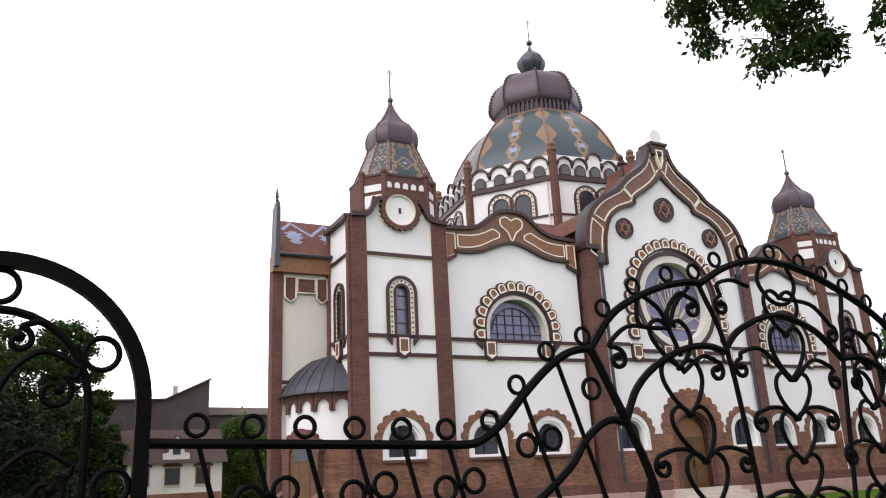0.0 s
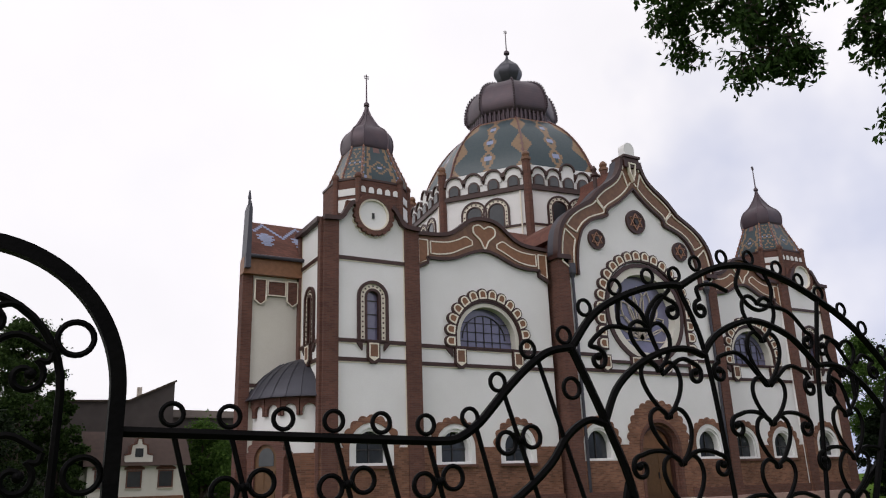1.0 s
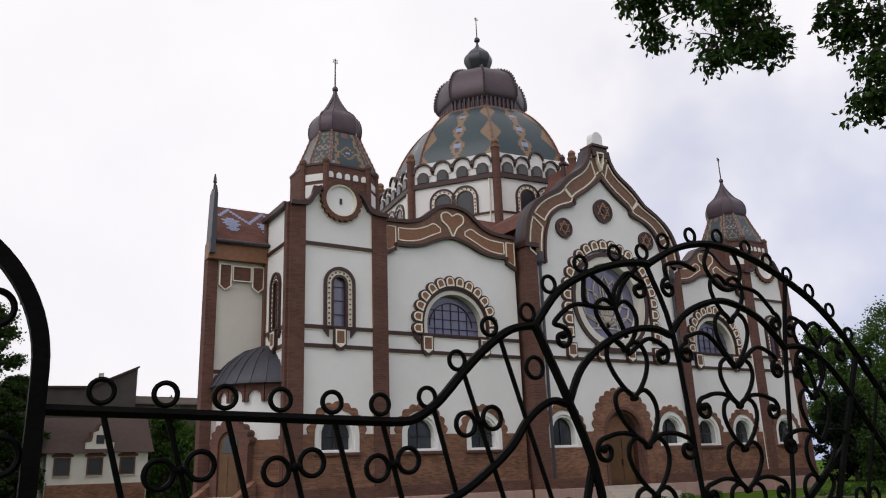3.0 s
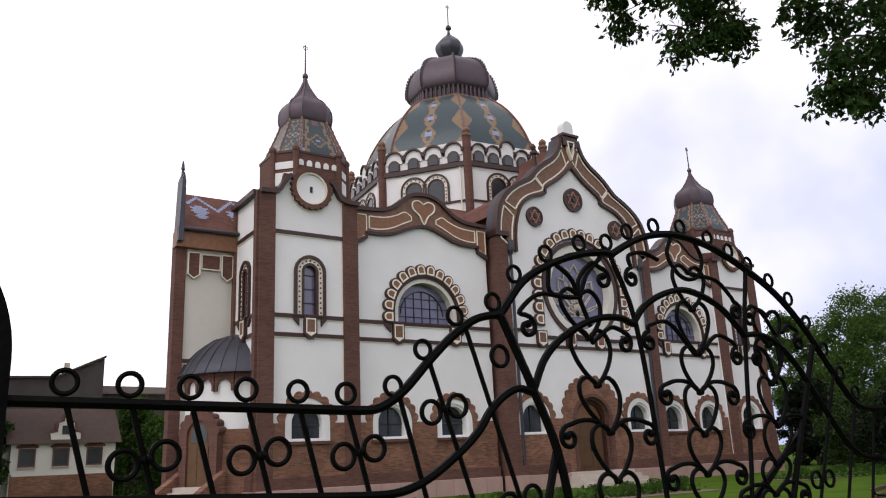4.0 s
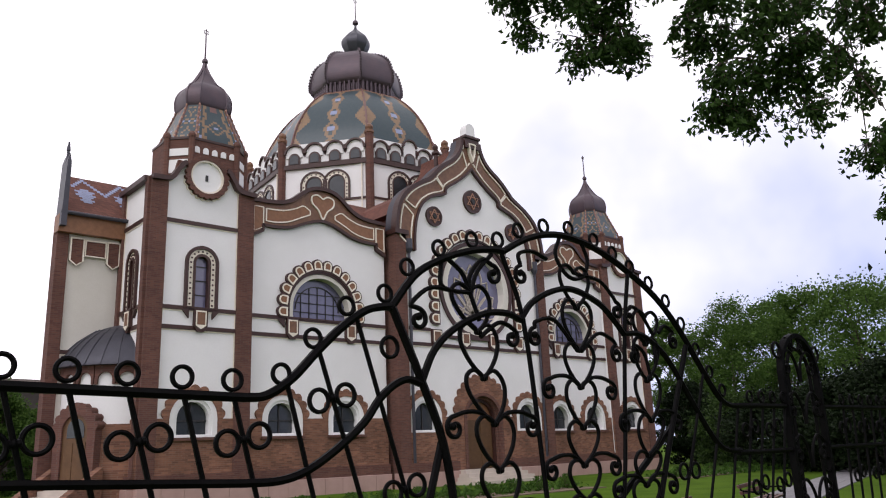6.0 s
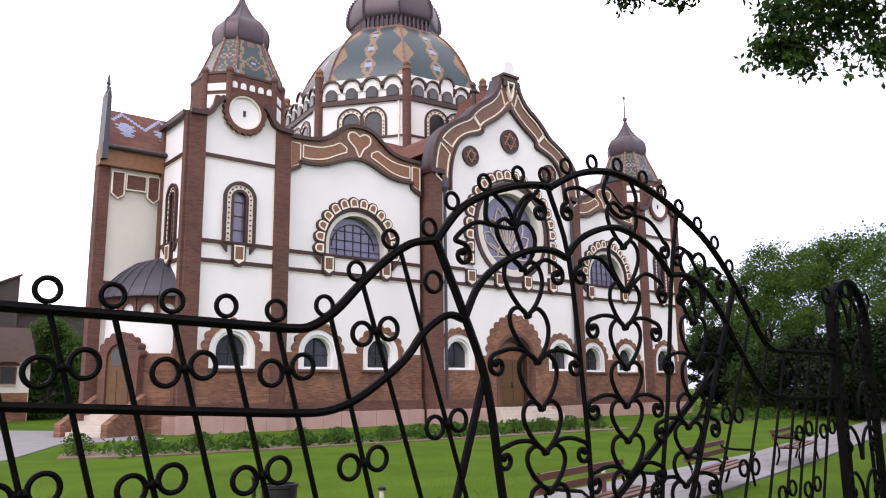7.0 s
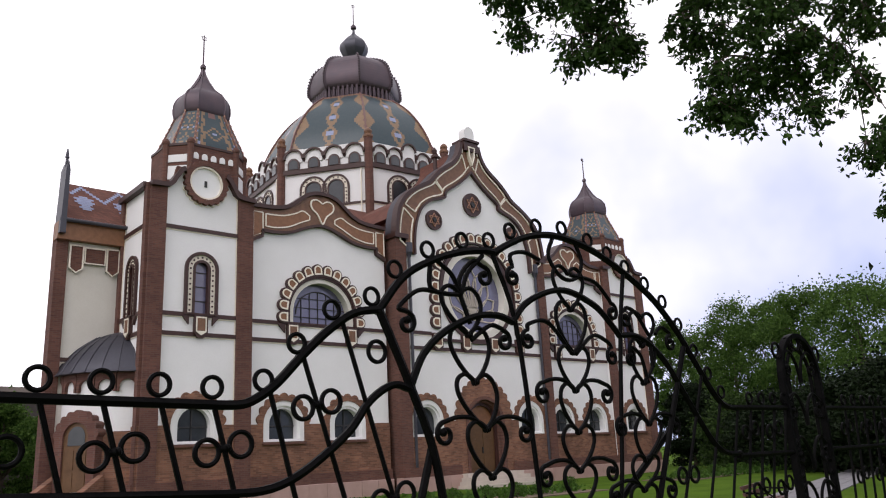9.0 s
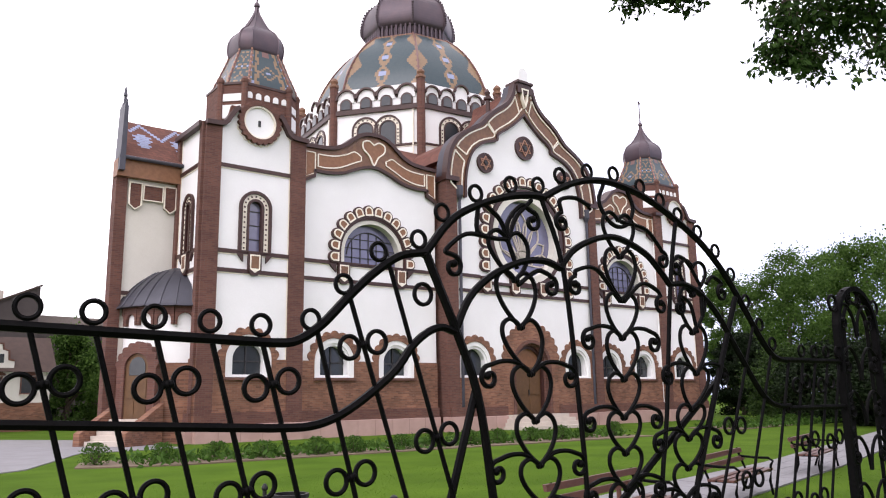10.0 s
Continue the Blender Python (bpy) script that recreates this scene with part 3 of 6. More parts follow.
def finial(cx, cy, z0, z1, r):
    f = part("finial", G().lathe([(0.05, z0 - 0.2), (0.05, z0), (r, z0 + r * 0.6), (r, z0 + r * 1.3), (0.045, z0 + r * 2.2), (0.03, z1)], 8, cx, cy), COPPER, syn, "thin metal spike with a ball and star", True)
    g = G()
    for t in (0, 180):
        pts = [(cx + 0.16 * math.sin(radians(a + t)), cy, z1 - 0.16 + 0.16 * math.cos(radians(a + t))) for a in (0, 120, 240)]
        g.tube(pts, 0.018, 4, True)
    part("star", g, COPPER, f)


def big_window(c, y, half=1.57, z0=7.87, zs=8.42, outer=2.45):
    rise = 1.52
    w = part("arched_window", G().prism(arched(c, half + 0.31, z0, zs, 24, rise + 0.31), y - 0.1, y + 0.02, [arched(c, half + 0.2, z0, zs, 24, rise + 0.2)]), GLAZED, syn, "wide round-headed leaded window in a scalloped surround")
    part("splayed_reveal", G().prism(arched(c, half + 0.21, z0, zs, 24, rise + 0.21), y - 0.04, y + 0.44, [arched(c, half, z0, zs, 24, rise)]), CREAM, w)
    part("pane", G().prism(arched(c, half + 0.01, z0, zs, 20, rise), y + 0.38, y + 0.41), GLASS, w, "leaded glass coloured as if reflecting sky")
    for k in range(-3, 4):
        x = c + k * 0.46
        if abs(k) < 3:
            top = zs + (rise - 0.36) * math.sqrt(max(0, 1 - ((x - c) / (half - 0.36)) ** 2))
            part("glazing_bar", G().box(x - 0.016, x + 0.016, y + 0.33, y + 0.38, z0, top), LEAD, w)
    for z in (8.3, 8.75, 9.2):
        dx = half * math.sqrt(max(0.0, 1 - max(0, (z - zs) / rise) ** 2))
        part("glazing_bar", G().box(c - dx, c + dx, y + 0.33, y + 0.375, z - 0.015, z + 0.015), LEAD, w)
    g = G()
    ribbon(g, arc(c, zs, half - 0.36, 0, 180, 20, rise - 0.36), 0.045, y + 0.325, y + 0.38)
    part("glazing_bar", g, LEAD, w)
    # scalloped surround: one lobe after another
    n = 14
    lobes = []
    L = 2 * (zs - z0) + math.pi * (outer - 0.3)
    for i in range(n):
        s = (i + 0.5) / n * L
        if s < zs - z0:
            lobes.append((c + outer - 0.3, z0 + s, 0))
        elif s > L - (zs - z0):
            lobes.append((c - outer + 0.3, z0 + L - s, 180))
        else:
            a = (s - (zs - z0)) / (outer - 0.3)
            lobes.append((c + (outer - 0.3) * math.cos(a), zs + (outer - 0.3) * 1.0 * math.sin(a), math.degrees(a)))
    scallop_row(lobes, y, L / n / 2, w)
    for s in (-1, 1):
        corbel(c + s * 1.62, y, z0 - 0.02, 0.31, 0.95)
        part("bracket", G().prism([(c + s * 2.02, z0 - 0.08), (c + s * 2.38, z0 - 0.08), (c + s * 2.02, z0 - 0.45)], y - 0.12, y), GLAZED, syn)


def scallop_row(lobes, y, r, w):
    def lobe(k, d, inner):
        pts = [(-0.32 * k - (0.0 if inner else 0.02), -r * k), (0.02, -r * k)] + [(0.02 + r * k * 0.95 * math.cos(radians(a)), r * k * math.sin(radians(a))) for a in range(-75, 76, 15)] + [(0.02, r * k), (-0.32 * k, r * k)]
        return pts
    m1 = mesh_of("scallop", G().prism(lobe(1.0, 0, False), -0.15, 0.02), GLAZED)
    m2 = mesh_of("scallop_edge", G().prism(lobe(0.74, 0, True), -0.19, -0.15, [lobe(0.5, 0, True)]), TRIM)
    m3 = mesh_of("scallop_face", G().prism(lobe(0.5, 0, True), -0.17, -0.14), TERRA)
    for x, z, a in lobes:
        o = part("scallop", m1, None, w)
        M = Matrix.Translation((x, y, z)) @ Matrix.Rotation(-radians(a), 4, "Y")
        o.matrix_local = M
        for nm, mm in (("scallop_edge", m2), ("scallop_face", m3)):
            q = part(nm, mm, None, w)
            q.matrix_local = M


def outline(g, pts, w, y0, y1):
    ribbon(g, pts + [pts[0]], w, y0, y1)


def wing(x0, x1, y, wins, skip=None):
    c = (x0 + x1) / 2
    holes = [arched(k, 0.82, SILL + 0.06, BASE_T) for k in wins] + [arched(c, 1.78, ZB2, 8.42, 24, 1.73)]
    top = [(x0, 12.9), (c - 1.2, 12.9), (c, 13.5), (c + 1.2, 12.9), (x1, 12.9)]
    part("wing_wall", G().prism([(x0, -0.1), (x1, -0.1)] + top[::-1], y, y + 0.46, holes), PLASTER, syn, "white plastered wall bay")
    base_zone(x0, x1, y, wins)
    for z in (ZB2, ZB3):
        band(x0, x1, y, z)
    big_window(c, y)
    W_ = x1 - x0
    half_top = [(0.0, 14.42), (0.06, 14.38), (0.12, 14.2), (0.18, 13.85), (0.24, 13.52), (0.33, 13.3), (0.5, 13.22)]
    half_bot = [(0.0, 12.78), (0.06, 12.72), (0.14, 12.5), (0.23, 12.22), (0.33, 12.1), (0.42, 12.1), (0.43, 12.1)]
    tl = [(c - u * W_, z) for u, z in half_top[::-1]] + [(c + u * W_, z) for u, z in half_top[1:]]
    bl = [(c - u * W_, z) for u, z in half_bot[::-1]] + [(c + u * W_, z) for u, z in half_bot[1:]]
    tl, bl = smooth_line(tl, 5), smooth_line(bl, 5)
    drop = 0.55
    el = [(x0, 12.1), (x0, 11.5), (x0 + drop, 11.8), (x0 + drop, 12.1)]
    er = [(x1 - drop, 12.1), (x1 - drop, 11.8), (x1, 11.5), (x1, 12.1)]
    part("cornice_band", G().prism(el[1:] + bl + er[:3] + tl[::-1], y - 0.12, y + 0.3), BROWN, syn, "curved brick cornice band with pale outlines")
    g = G()
    ribbon(g, tl, 0.18, y - 0.25, y + 0.45)
    part("cornice_moulding", g, GLAZED, syn, "projecting dark brown curved cornice")
    g = G()
    ribbon(g, [(x0, 11.54), (x0 + drop, 11.82), (x0 + drop + 0.02, 12.04)] + bl[2:-2] + [(x1 - drop - 0.02, 12.04), (x1 - drop, 11.82), (x1, 11.54)], 0.13, y - 0.2, y)
    part("lower_moulding", g, GLAZED, syn)
    # pale outlined panels and the heart
    g, h = G(), G()
    for s in (-1, 1):
        up = [(c + s * u * W_, z) for u, z in ((0.095, 13.2), (0.145, 13.38), (0.20, 13.18), (0.28, 12.98), (0.36, 12.92), (0.405, 12.92))]
        lo = [(c + s * u * W_, z) for u, z in ((0.405, 12.32), (0.34, 12.32), (0.25, 12.46), (0.16, 12.78), (0.095, 13.0))]
        lp = smooth_line(up, 4) + smooth_line(lo, 4)
        outline(g, lp, 0.06, y - 0.16, y - 0.1)
        h.prism(lp, y - 0.14, y - 0.1)
        xe = c + s * 0.425 * W_
        xo = c + s * 0.49 * W_
        lp = [(xe, 12.95), (xo, 12.95), (xo, 11.75), (xe, 11.98)]
        outline(g, lp, 0.06, y - 0.16, y - 0.1)
        h.prism(lp, y - 0.14, y - 0.1)
    ht = smooth_line([(c, 13.92), (c + 0.3, 14.08), (c + 0.62, 13.96), (c + 0.6, 13.62), (c + 0.24, 13.3), (c, 12.88), (c - 0.24, 13.3), (c - 0.6, 13.62), (c - 0.62, 13.96), (c - 0.3, 14.08), (c, 13.92)], 4)[:-1]
    outline(g, ht, 0.07, y - 0.18, y - 0.1)
    h.prism(ht, y - 0.15, y - 0.1)
    part("pale_outline", g, TRIM, syn, "cream terracotta outline")
    part("ochre_panel", h, TERRA, syn)


GP = [(5.62, 12.55), (5.56, 13.3), (5.36, 14.15), (4.92, 14.82), (4.3, 15.32), (3.72, 15.66), (3.25, 15.92), (2.95, 16.2), (2.55, 16.6), (2.05, 17.0), (1.5, 17.36), (1.08, 17.76), (0.8, 18.25), (0.66, 18.8)]
GI = [(4.42, 11.75), (4.4, 12.6), (4.24, 13.5), (3.85, 14.35), (3.2, 14.88), (2.6, 15.1), (2.12, 15.26), (2.08, 15.52), (1.85, 15.74), (1.3, 16.08), (0.8, 16.44), (0.35, 16.82), (0.0, 17.15)]


def gable(c, y):
    S_ = 0.985
    half_o, half_i = smooth_line(GP, 4), smooth_line(GI, 4)
    outer = [(c + x * S_, z) for x, z in half_o] + [(c - x * S_, z) for x, z in half_o[::-1]]
    inner = [(c + x * S_, z) for x, z in half_i] + [(c - x * S_, z) for x, z in half_i[::-1][1:]]
    x0, x1 = c - 5.62 * S_, c + 5.62 * S_
    rose = arc(c, 10.1, 2.5, 0, 360, 40)[:-1]
    wins = [c - 3.88, c + 3.55]
    portal = arched(c, 1.3, 0.75, 3.2)
    holes = [rose] + [arched(k, 0.82, SILL + 0.06, BASE_T) for k in wins] + [portal]
    part("gable_wall", G().prism([(x0, -0.1), (x1, -0.1)] + outer, y, y + 0.5, holes), PLASTER, syn, "white plastered gabled central bay")
    part("gable_back", G().prism([(x0 + 0.1, 9), (x1 - 0.1, 9)] + [(c + (x - c) * 0.93, z - 0.35) for x, z in outer], y + 0.5, 3.2), ROOF, syn)
    # base storey with portal
    top = [(x1, BASE_T)] + scalloped(wins[1], BASE_T, 1.25, 0, 180, 9, 0.13) + [(c + 2.0, BASE_T)] + scalloped(c, 3.5, 1.95, 0, 180, 13, 0.15) + [(c - 2.0, BASE_T)] + scalloped(wins[0], BASE_T, 1.25, 0, 180, 9, 0.13) + [(x0, BASE_T)]
    part("brick_base", G().prism([(x0, 0.7), (x1, 0.7)] + top, y - 0.09, y + 0.02, [arched(k, 1.03, SILL, BASE_T) for k in wins] + [arched(c, 1.4, 0.75, 3.2)]), BRICKLOW, syn, "worn red brick lower storey")
    for a, b in ((x0, c - 1.9), (c + 1.9, x1)):
        plinth(a, b, y)
        part("plinth_cap", G().box(a, b, y - 0.22, y - 0.09, 0.72, 1.18), BRICK, syn)
    for k in wins:
        w = part("low_window", G().prism(arched(k, 1.03, SILL, BASE_T), y - 0.05, y + 0.02, [arched(k, 0.81, SILL + 0.08, BASE_T)]), PLASTER, syn, "low arched window in a white surround")
        part("reveal", G().prism(arched(k, 0.81, SILL + 0.08, BASE_T), y + 0.02, y + 0.4, [arched(k, 0.69, SILL + 0.12, BASE_T)]), PLASTER, w)
        part("pane", G().prism(arched(k, 0.7, SILL + 0.1, BASE_T), y + 0.34, y + 0.37), GLASSD, w)
        part("grille", G().box(k - 0.03, k + 0.03, y + 0.28, y + 0.34, SILL + 0.1, BASE_T + 0.66), LEAD, w)
    # portal: stepped brick arches, oak door
    d = part("portal", G().prism(arched(c, 1.4, 0.75, 3.2), y - 0.14, y + 0.1, [arched(c, 1.22, 0.75, 3.2)]), BRICK, syn, "stepped round-arched brick portal")
    for k, (ro, ri, dy) in enumerate(((1.24, 1.1, 0.1), (1.12, 0.95, 0.25))):
        part("arch_order", G().prism(arched(c, ro, 0.75, 3.2), y + dy - 0.05, y + dy + 0.2, [arched(c, ri, 0.75, 3.2)]), GLAZED if k else BRICK, d)
    part("tympanum", G().prism([(c - 0.97, 3.2), (c + 0.97, 3.2)] + arc(c, 3.2, 0.97, 0, 180, 14), y + 0.36, y + 0.42), TERRA, d)
    dd = part("double_door", G().box(c - 0.97, c + 0.97, y + 0.34, y + 0.42, 0.75, 3.2), OAK, syn, "closed carved oak double door")
    for s in (-1, 1):
        for z0, z1 in ((0.95, 1.6), (1.75, 2.3), (2.42, 3.05)):
            part("door_panel", G().box(c + s * 0.48 - 0.34, c + s * 0.48 + 0.34, y + 0.31, y + 0.345, z0, z1), OAK, dd)
    part("door_handle", G().box(c + 0.05, c + 0.09, y + 0.26, y + 0.34, 1.7, 2.0), LEAD, dd)
    for i in range(4):
        part("portal_step", G().box(c - 2.0 - 0.12 * i, c + 2.0 + 0.12 * i, y - 0.7 - 0.34 * i, y + 0.4, -0.1, 0.74 - 0.185 * i), STONE, syn, "pale stone entrance step")
    for z in (ZB2 - 0.15,):
        for a, b in ((x0 + 0.75, c - 3.4), (c + 3.4, x1 - 0.75)):
            band(a, b, y, z)
    band(x0 + 0.75, x1 - 0.75, y, ZB3 - 0.1)
    # corner piers
    for s in (-1, 1):
        xa = c + s * 5.25
        part("pier", G().box(xa - 0.33, xa + 0.33, y - 0.12, y + 0.9, -0.05, 12.5), BRICK, syn, "red brick pier beside the gable")
        part("pier_cap", G().box(xa - 0.44, xa + 0.44, y - 0.24, y + 0.95, 12.5, 12.74), GLAZED, syn)
        part("pier_plinth", G().box(xa - 0.5, xa + 0.5, y - 0.36, y + 0.2, -0.15, 0.74), PINK, syn)
        p = part("downpipe", G().tube([(xa - s * 0.5, y - 0.13, 12.3), (xa - s * 0.5, y - 0.13, 0.1)], 0.075, 8), ZINC, syn, "dark zinc downpipe", True)
        part("hopper", G().lathe([(0.09, 11.55), (0.19, 11.8), (0.2, 12.2), (0.2, 12.3)], 8, xa - s * 0.5, y - 0.13), ZINC, p)
    # brick border of the gable with its mouldings
    bandp = G().prism(outer + inner[::-1], y - 0.12, y + 0.05)
    part("gable_band", bandp, BROWN, syn, "brown brick gable border with pale outlines")
    g = G()
    for half in (outer[:len(outer) // 2], outer[len(outer) // 2:]):
        part("gable_coping", ribbon(G(), half, 0.2, y - 0.23, y + 0.2), GLAZED, syn, "projecting brown gable coping")
        part("coping_flashing", ribbon(G(), half, 0.17, y + 0.2, y + 0.7), ZINC, syn)
    g = G()
    ribbon(g, inner, 0.13, y - 0.2, y + 0.02)
    part("inner_moulding", g, GLAZED, syn)
    g = G()
    for f in (0.2, 0.8):
        o = [tuple(np.array(half_i[round(i * (len(half_i) - 1) / 30)]) * (1 - f) + np.array(half_o[round(i * (len(half_o) - 1) / 30)]) * f) for i in range(31)]
        for s in (-1, 1):
            for a, b in ((0, 5), (6, 16), (17, 28), (29, 30)):
                ribbon(g, [(c + s * x * S_, z) for x, z in o[a:b + 1]], 0.07, y - 0.17, y - 0.1)
    for s in (-1, 1):
        for i in (0, 5, 6, 16, 17, 28):
            a, b = np.array(half_i[round(i * (len(half_i) - 1) / 30)]), np.array(half_o[round(i * (len(half_o) - 1) / 30)])
            p, q = a * 0.8 + b * 0.2, a * 0.2 + b * 0.8
            ribbon(g, [(c + s * p[0] * S_, p[1]), (c + s * q[0] * S_, q[1])], 0.07, y - 0.17, y - 0.1)
    part("pale_outline", g, TRIM, syn, "cream terracotta outline")
    # top pedestal
    k = part("gable_pedestal", G().box(c - 0.54, c + 0.54, y - 0.3, y + 0.6, 18.35, 18.95), GLAZED, syn, "brown pedestal on the gable tip")
    part("pedestal_cap", G().box(c - 0.6, c + 0.6, y - 0.38, y + 0.66, 18.92, 19.06), GLAZED, k)
    part("tablet", G().prism(arched(c, 0.36, 19.04, 19.55, 8), y - 0.2, y + 0.3), PLASTER, k, "white round-topped stone tablet")
    part("niche", G().prism([(c - 0.27, 18.62), (c - 0.2, 18.0), (c, 17.5), (c + 0.2, 18.0), (c + 0.27, 18.62)], y - 0.34, y - 0.1, [[(c - 0.19, 18.54), (c - 0.13, 18.04), (c, 17.7), (c + 0.13, 18.04), (c + 0.19, 18.54)]]), TRIM, k)
    part("small_finial", G().lathe([(0.12, 17.1), (0.12, 17.9), (0.22, 17.98), (0.22, 18.1), (0.1, 18.16), (0.17, 18.4), (0.05, 18.6)], 8, c - 1.75, y + 0.9), GLAZED, syn, "small dark turned finial")
    # medallions
    for mx_, mz, r in ((c, 15.2, 0.68), (c - 2.9, 13.85, 0.55), (c + 3.1, 13.85, 0.55)):
        m_ = part("medallion", G().prism(arc(mx_, mz, r, 0, 360, 28)[:-1], y - 0.1, y + 0.02), GLAZED, syn, "round brown medallion with a star")
        part("rim", G().prism(arc(mx_, mz, r * 1.0, 0, 360, 28)[:-1], y - 0.13, y - 0.1, [arc(mx_, mz, r * 0.82, 0, 360, 28)[:-1]]), GLAZED, m_)
        for t in (90, 270):
            tri = [(mx_ + r * 0.7 * math.cos(radians(t + a)), mz + r * 0.7 * math.sin(radians(t + a))) for a in (0, 120, 240)]
            part("star", ribbon(G(), tri + tri[:1], 0.05, y - 0.15 - (0.004 if t > 90 else 0), y - 0.1), STARM, m_)
        part("boss", G().prism(arc(mx_, mz, r * 0.2, 0, 360, 10)[:-1], y - 0.18, y - 0.1), LEAD, m_)
    # rose window
    w = part("rose_window", G().prism(arc(c, 10.1, 2.72, 0, 360, 40)[:-1], y - 0.1, y + 0.02, [arc(c, 10.1, 2.5, 0, 360, 40)[:-1]]), GLAZED, syn, "large round window with petal tracery in a scalloped surround")
    part("round_reveal", G().prism(arc(c, 10.1, 2.51, 0, 360, 40)[:-1], y - 0.05, y + 0.48, [arc(c, 10.1, 2.12, 0, 360, 40)[:-1]]), CREAM, w)
    part("pane", G().prism(arc(c, 10.1, 2.14, 0, 360, 36)[:-1], y + 0.42, y + 0.46), GLASS, w, "leaded glass coloured as if reflecting sky")
    g = G()
    for k in range(9):
        a = radians(12 + k * 156 / 8)
        tip = (c + 1.95 * math.cos(a), 8.75 + 2.9 * math.sin(a) * (0.55 + 0.45 * math.sin(a)))
        side = Vector((-math.sin(a), math.cos(a))) * 0.34
        mid = Vector((c, 8.75)).lerp(Vector(tip), 0.72)
        for s in (-1, 1):
            ln = smooth_line([(c, 8.75), tuple(mid + side * s), tip], 6)
            ln = [p for p in ln if (p[0] - c) ** 2 + (p[1] - 10.1) ** 2 < 2.1 ** 2]
            if len(ln) > 2:
                part("tracery", ribbon(G(), ln, 0.06, y + 0.34, y + 0.42), STONE, w)
    ribbon(g, arc(c, 8.75, 0.7, 0, 180, 14), 0.07, y + 0.34, y + 0.42)
    part("tracery", g, STONE, w, "pale stone petal tracery")
    lobes, n = [], 22
    R_, zb = 3.12, 8.0
    L = 2 * (10.1 - zb) + math.pi * R_
    for i in range(n):
        s = (i + 0.5) / n * L
        if s < 10.1 - zb:
            lobes.append((c + R_, zb + s, 0))
        elif s > L - (10.1 - zb):
            lobes.append((c - R_, zb + L - s, 180))
        else:
            a = (s - (10.1 - zb)) / R_
            lobes.append((c + R_ * math.cos(a), 10.1 + R_ * math.sin(a), math.degrees(a)))
    scallop_row(lobes, y, L / n / 2, w)
    for s in (-1.9, -0.65, 0.65, 1.9):
        corbel(c + s * 1.6, y, 7.75, 0.33, 0.9)
    part("rose_sill", G().box(c - 2.8, c + 2.8, y - 0.14, y, 7.35, 7.5), GLAZED, w)


for x0, x1 in ((-17.79, -13.12), (12.40, 16.72)):
    tower_face(x0, x1, YT)
    tower_top(-14.95 if x0 < 0 else 14.42, -14.75 if x0 < 0 else 14.45, YT + 1.85, 1.88)
    part("tower_core", G().box(x0 + 0.3, x1 - 0.0, YT + 0.46, YT + 3.0, -0.1, 13.3), PLASTER, syn)
    part("shoulder_roof", G().box(x0 + 0.1, x1 - 0.1, YT + 0.1, YT + 3.6, 13.2, 13.36), GLAZED, syn)
wing(-13.10, -5.52, YW, [-11.35, -7.95])
wing(5.95, 12.38, YW, [7.55, 10.75])
n_before = set(bpy.data.objects)
gable(CX, YG)
# the central bay stands only half a metre proud of the wings
BACK = Matrix.Translation((-29.36, -30.48, 1.6)) @ Matrix.Scale(1.020, 4) @ Matrix.Translation((29.36, 30.48, -1.6))
for ob in set(bpy.data.objects) - n_before:
    if ob.parent is syn:
        ob.matrix_local = BACK @ ob.matrix_local

# side wall of the front tower, facing the forecourt
side = syn
n_before = set(bpy.data.objects)
tower_face(-1.5, 1.5, 0.0, ground=False, clock=False, sh=0.62, pw=0.3)
TURN = Matrix.Translation((-17.79, YT + 1.52, 0)) @ Matrix.Rotation(radians(-90), 4, "Z")
for ob in set(bpy.data.objects) - n_before:
    if ob.parent is syn:
        ob.matrix_local = TURN @ ob.matrix_local

part("shoulder_moulding", G().box(-18.05, -17.6, YT + 0.15, 3.75, 13.2, 13.42), GLAZED, syn)

# body and roofs behind
part("rear_body", G().box(-13.6, 15.5, 5.9, 26.0, -0.1, 13.2), PLASTER, syn, "white plastered rear walls")
part("rear_body", G().box(-13.2, 12.5, 1.3, 6.2, -0.1, 12.9), PLASTER, syn)


def hip(x0, x1, y0, y1, z0, tx0, tx1, ty0, ty1, z1):
    return G().add([(x0, y0, z0), (x1, y0, z0), (x1, y1, z0), (x0, y1, z0), (tx0, ty0, z1), (tx1, ty0, z1), (tx1, ty1, z1), (tx0, ty1, z1)],
                   [(0, 3, 2, 1), (4, 5, 6, 7), (0, 1, 5, 4), (1, 2, 6, 5), (2, 3, 7, 6), (3, 0, 4, 7)])


part("wing_roof", hip(-13.2, 12.8, 1.35, 24.0, 12.9, -6.2, 6.4, 5.6, 18.5, 15.9), ROOF, syn, "red clay tile roof")
g = G()
yr = lambda x: 17.0
pr = [(CX - 4.9, 14.0), (CX - 4.2, 15.0), (CX - 3.0, 15.8), (CX, 17.2), (CX + 3.0, 15.8), (CX + 4.2, 15.0), (CX + 4.9, 14.0)]
part("gable_roof", G().prism(pr[::-1], 1.2, 6.2), ROOF, syn, "red clay tile roof behind the gable")

# drum and dome
drum_from = set(bpy.data.objects)
DX, DY, AP = 0.6, 11.7, 6.75
RC = AP / math.cos(math.pi / 8)


def ring8(r, z0, z1, g=None):
    return (g or G()).lathe([(r, z0), (r, z1)], 8, DX, DY, 0.5)


part("drum_wall", ring8(RC, 14.0, 20.4), PLASTER, syn, "white octagonal drum below the dome")
FACE = 2 * AP * math.tan(math.pi / 8)


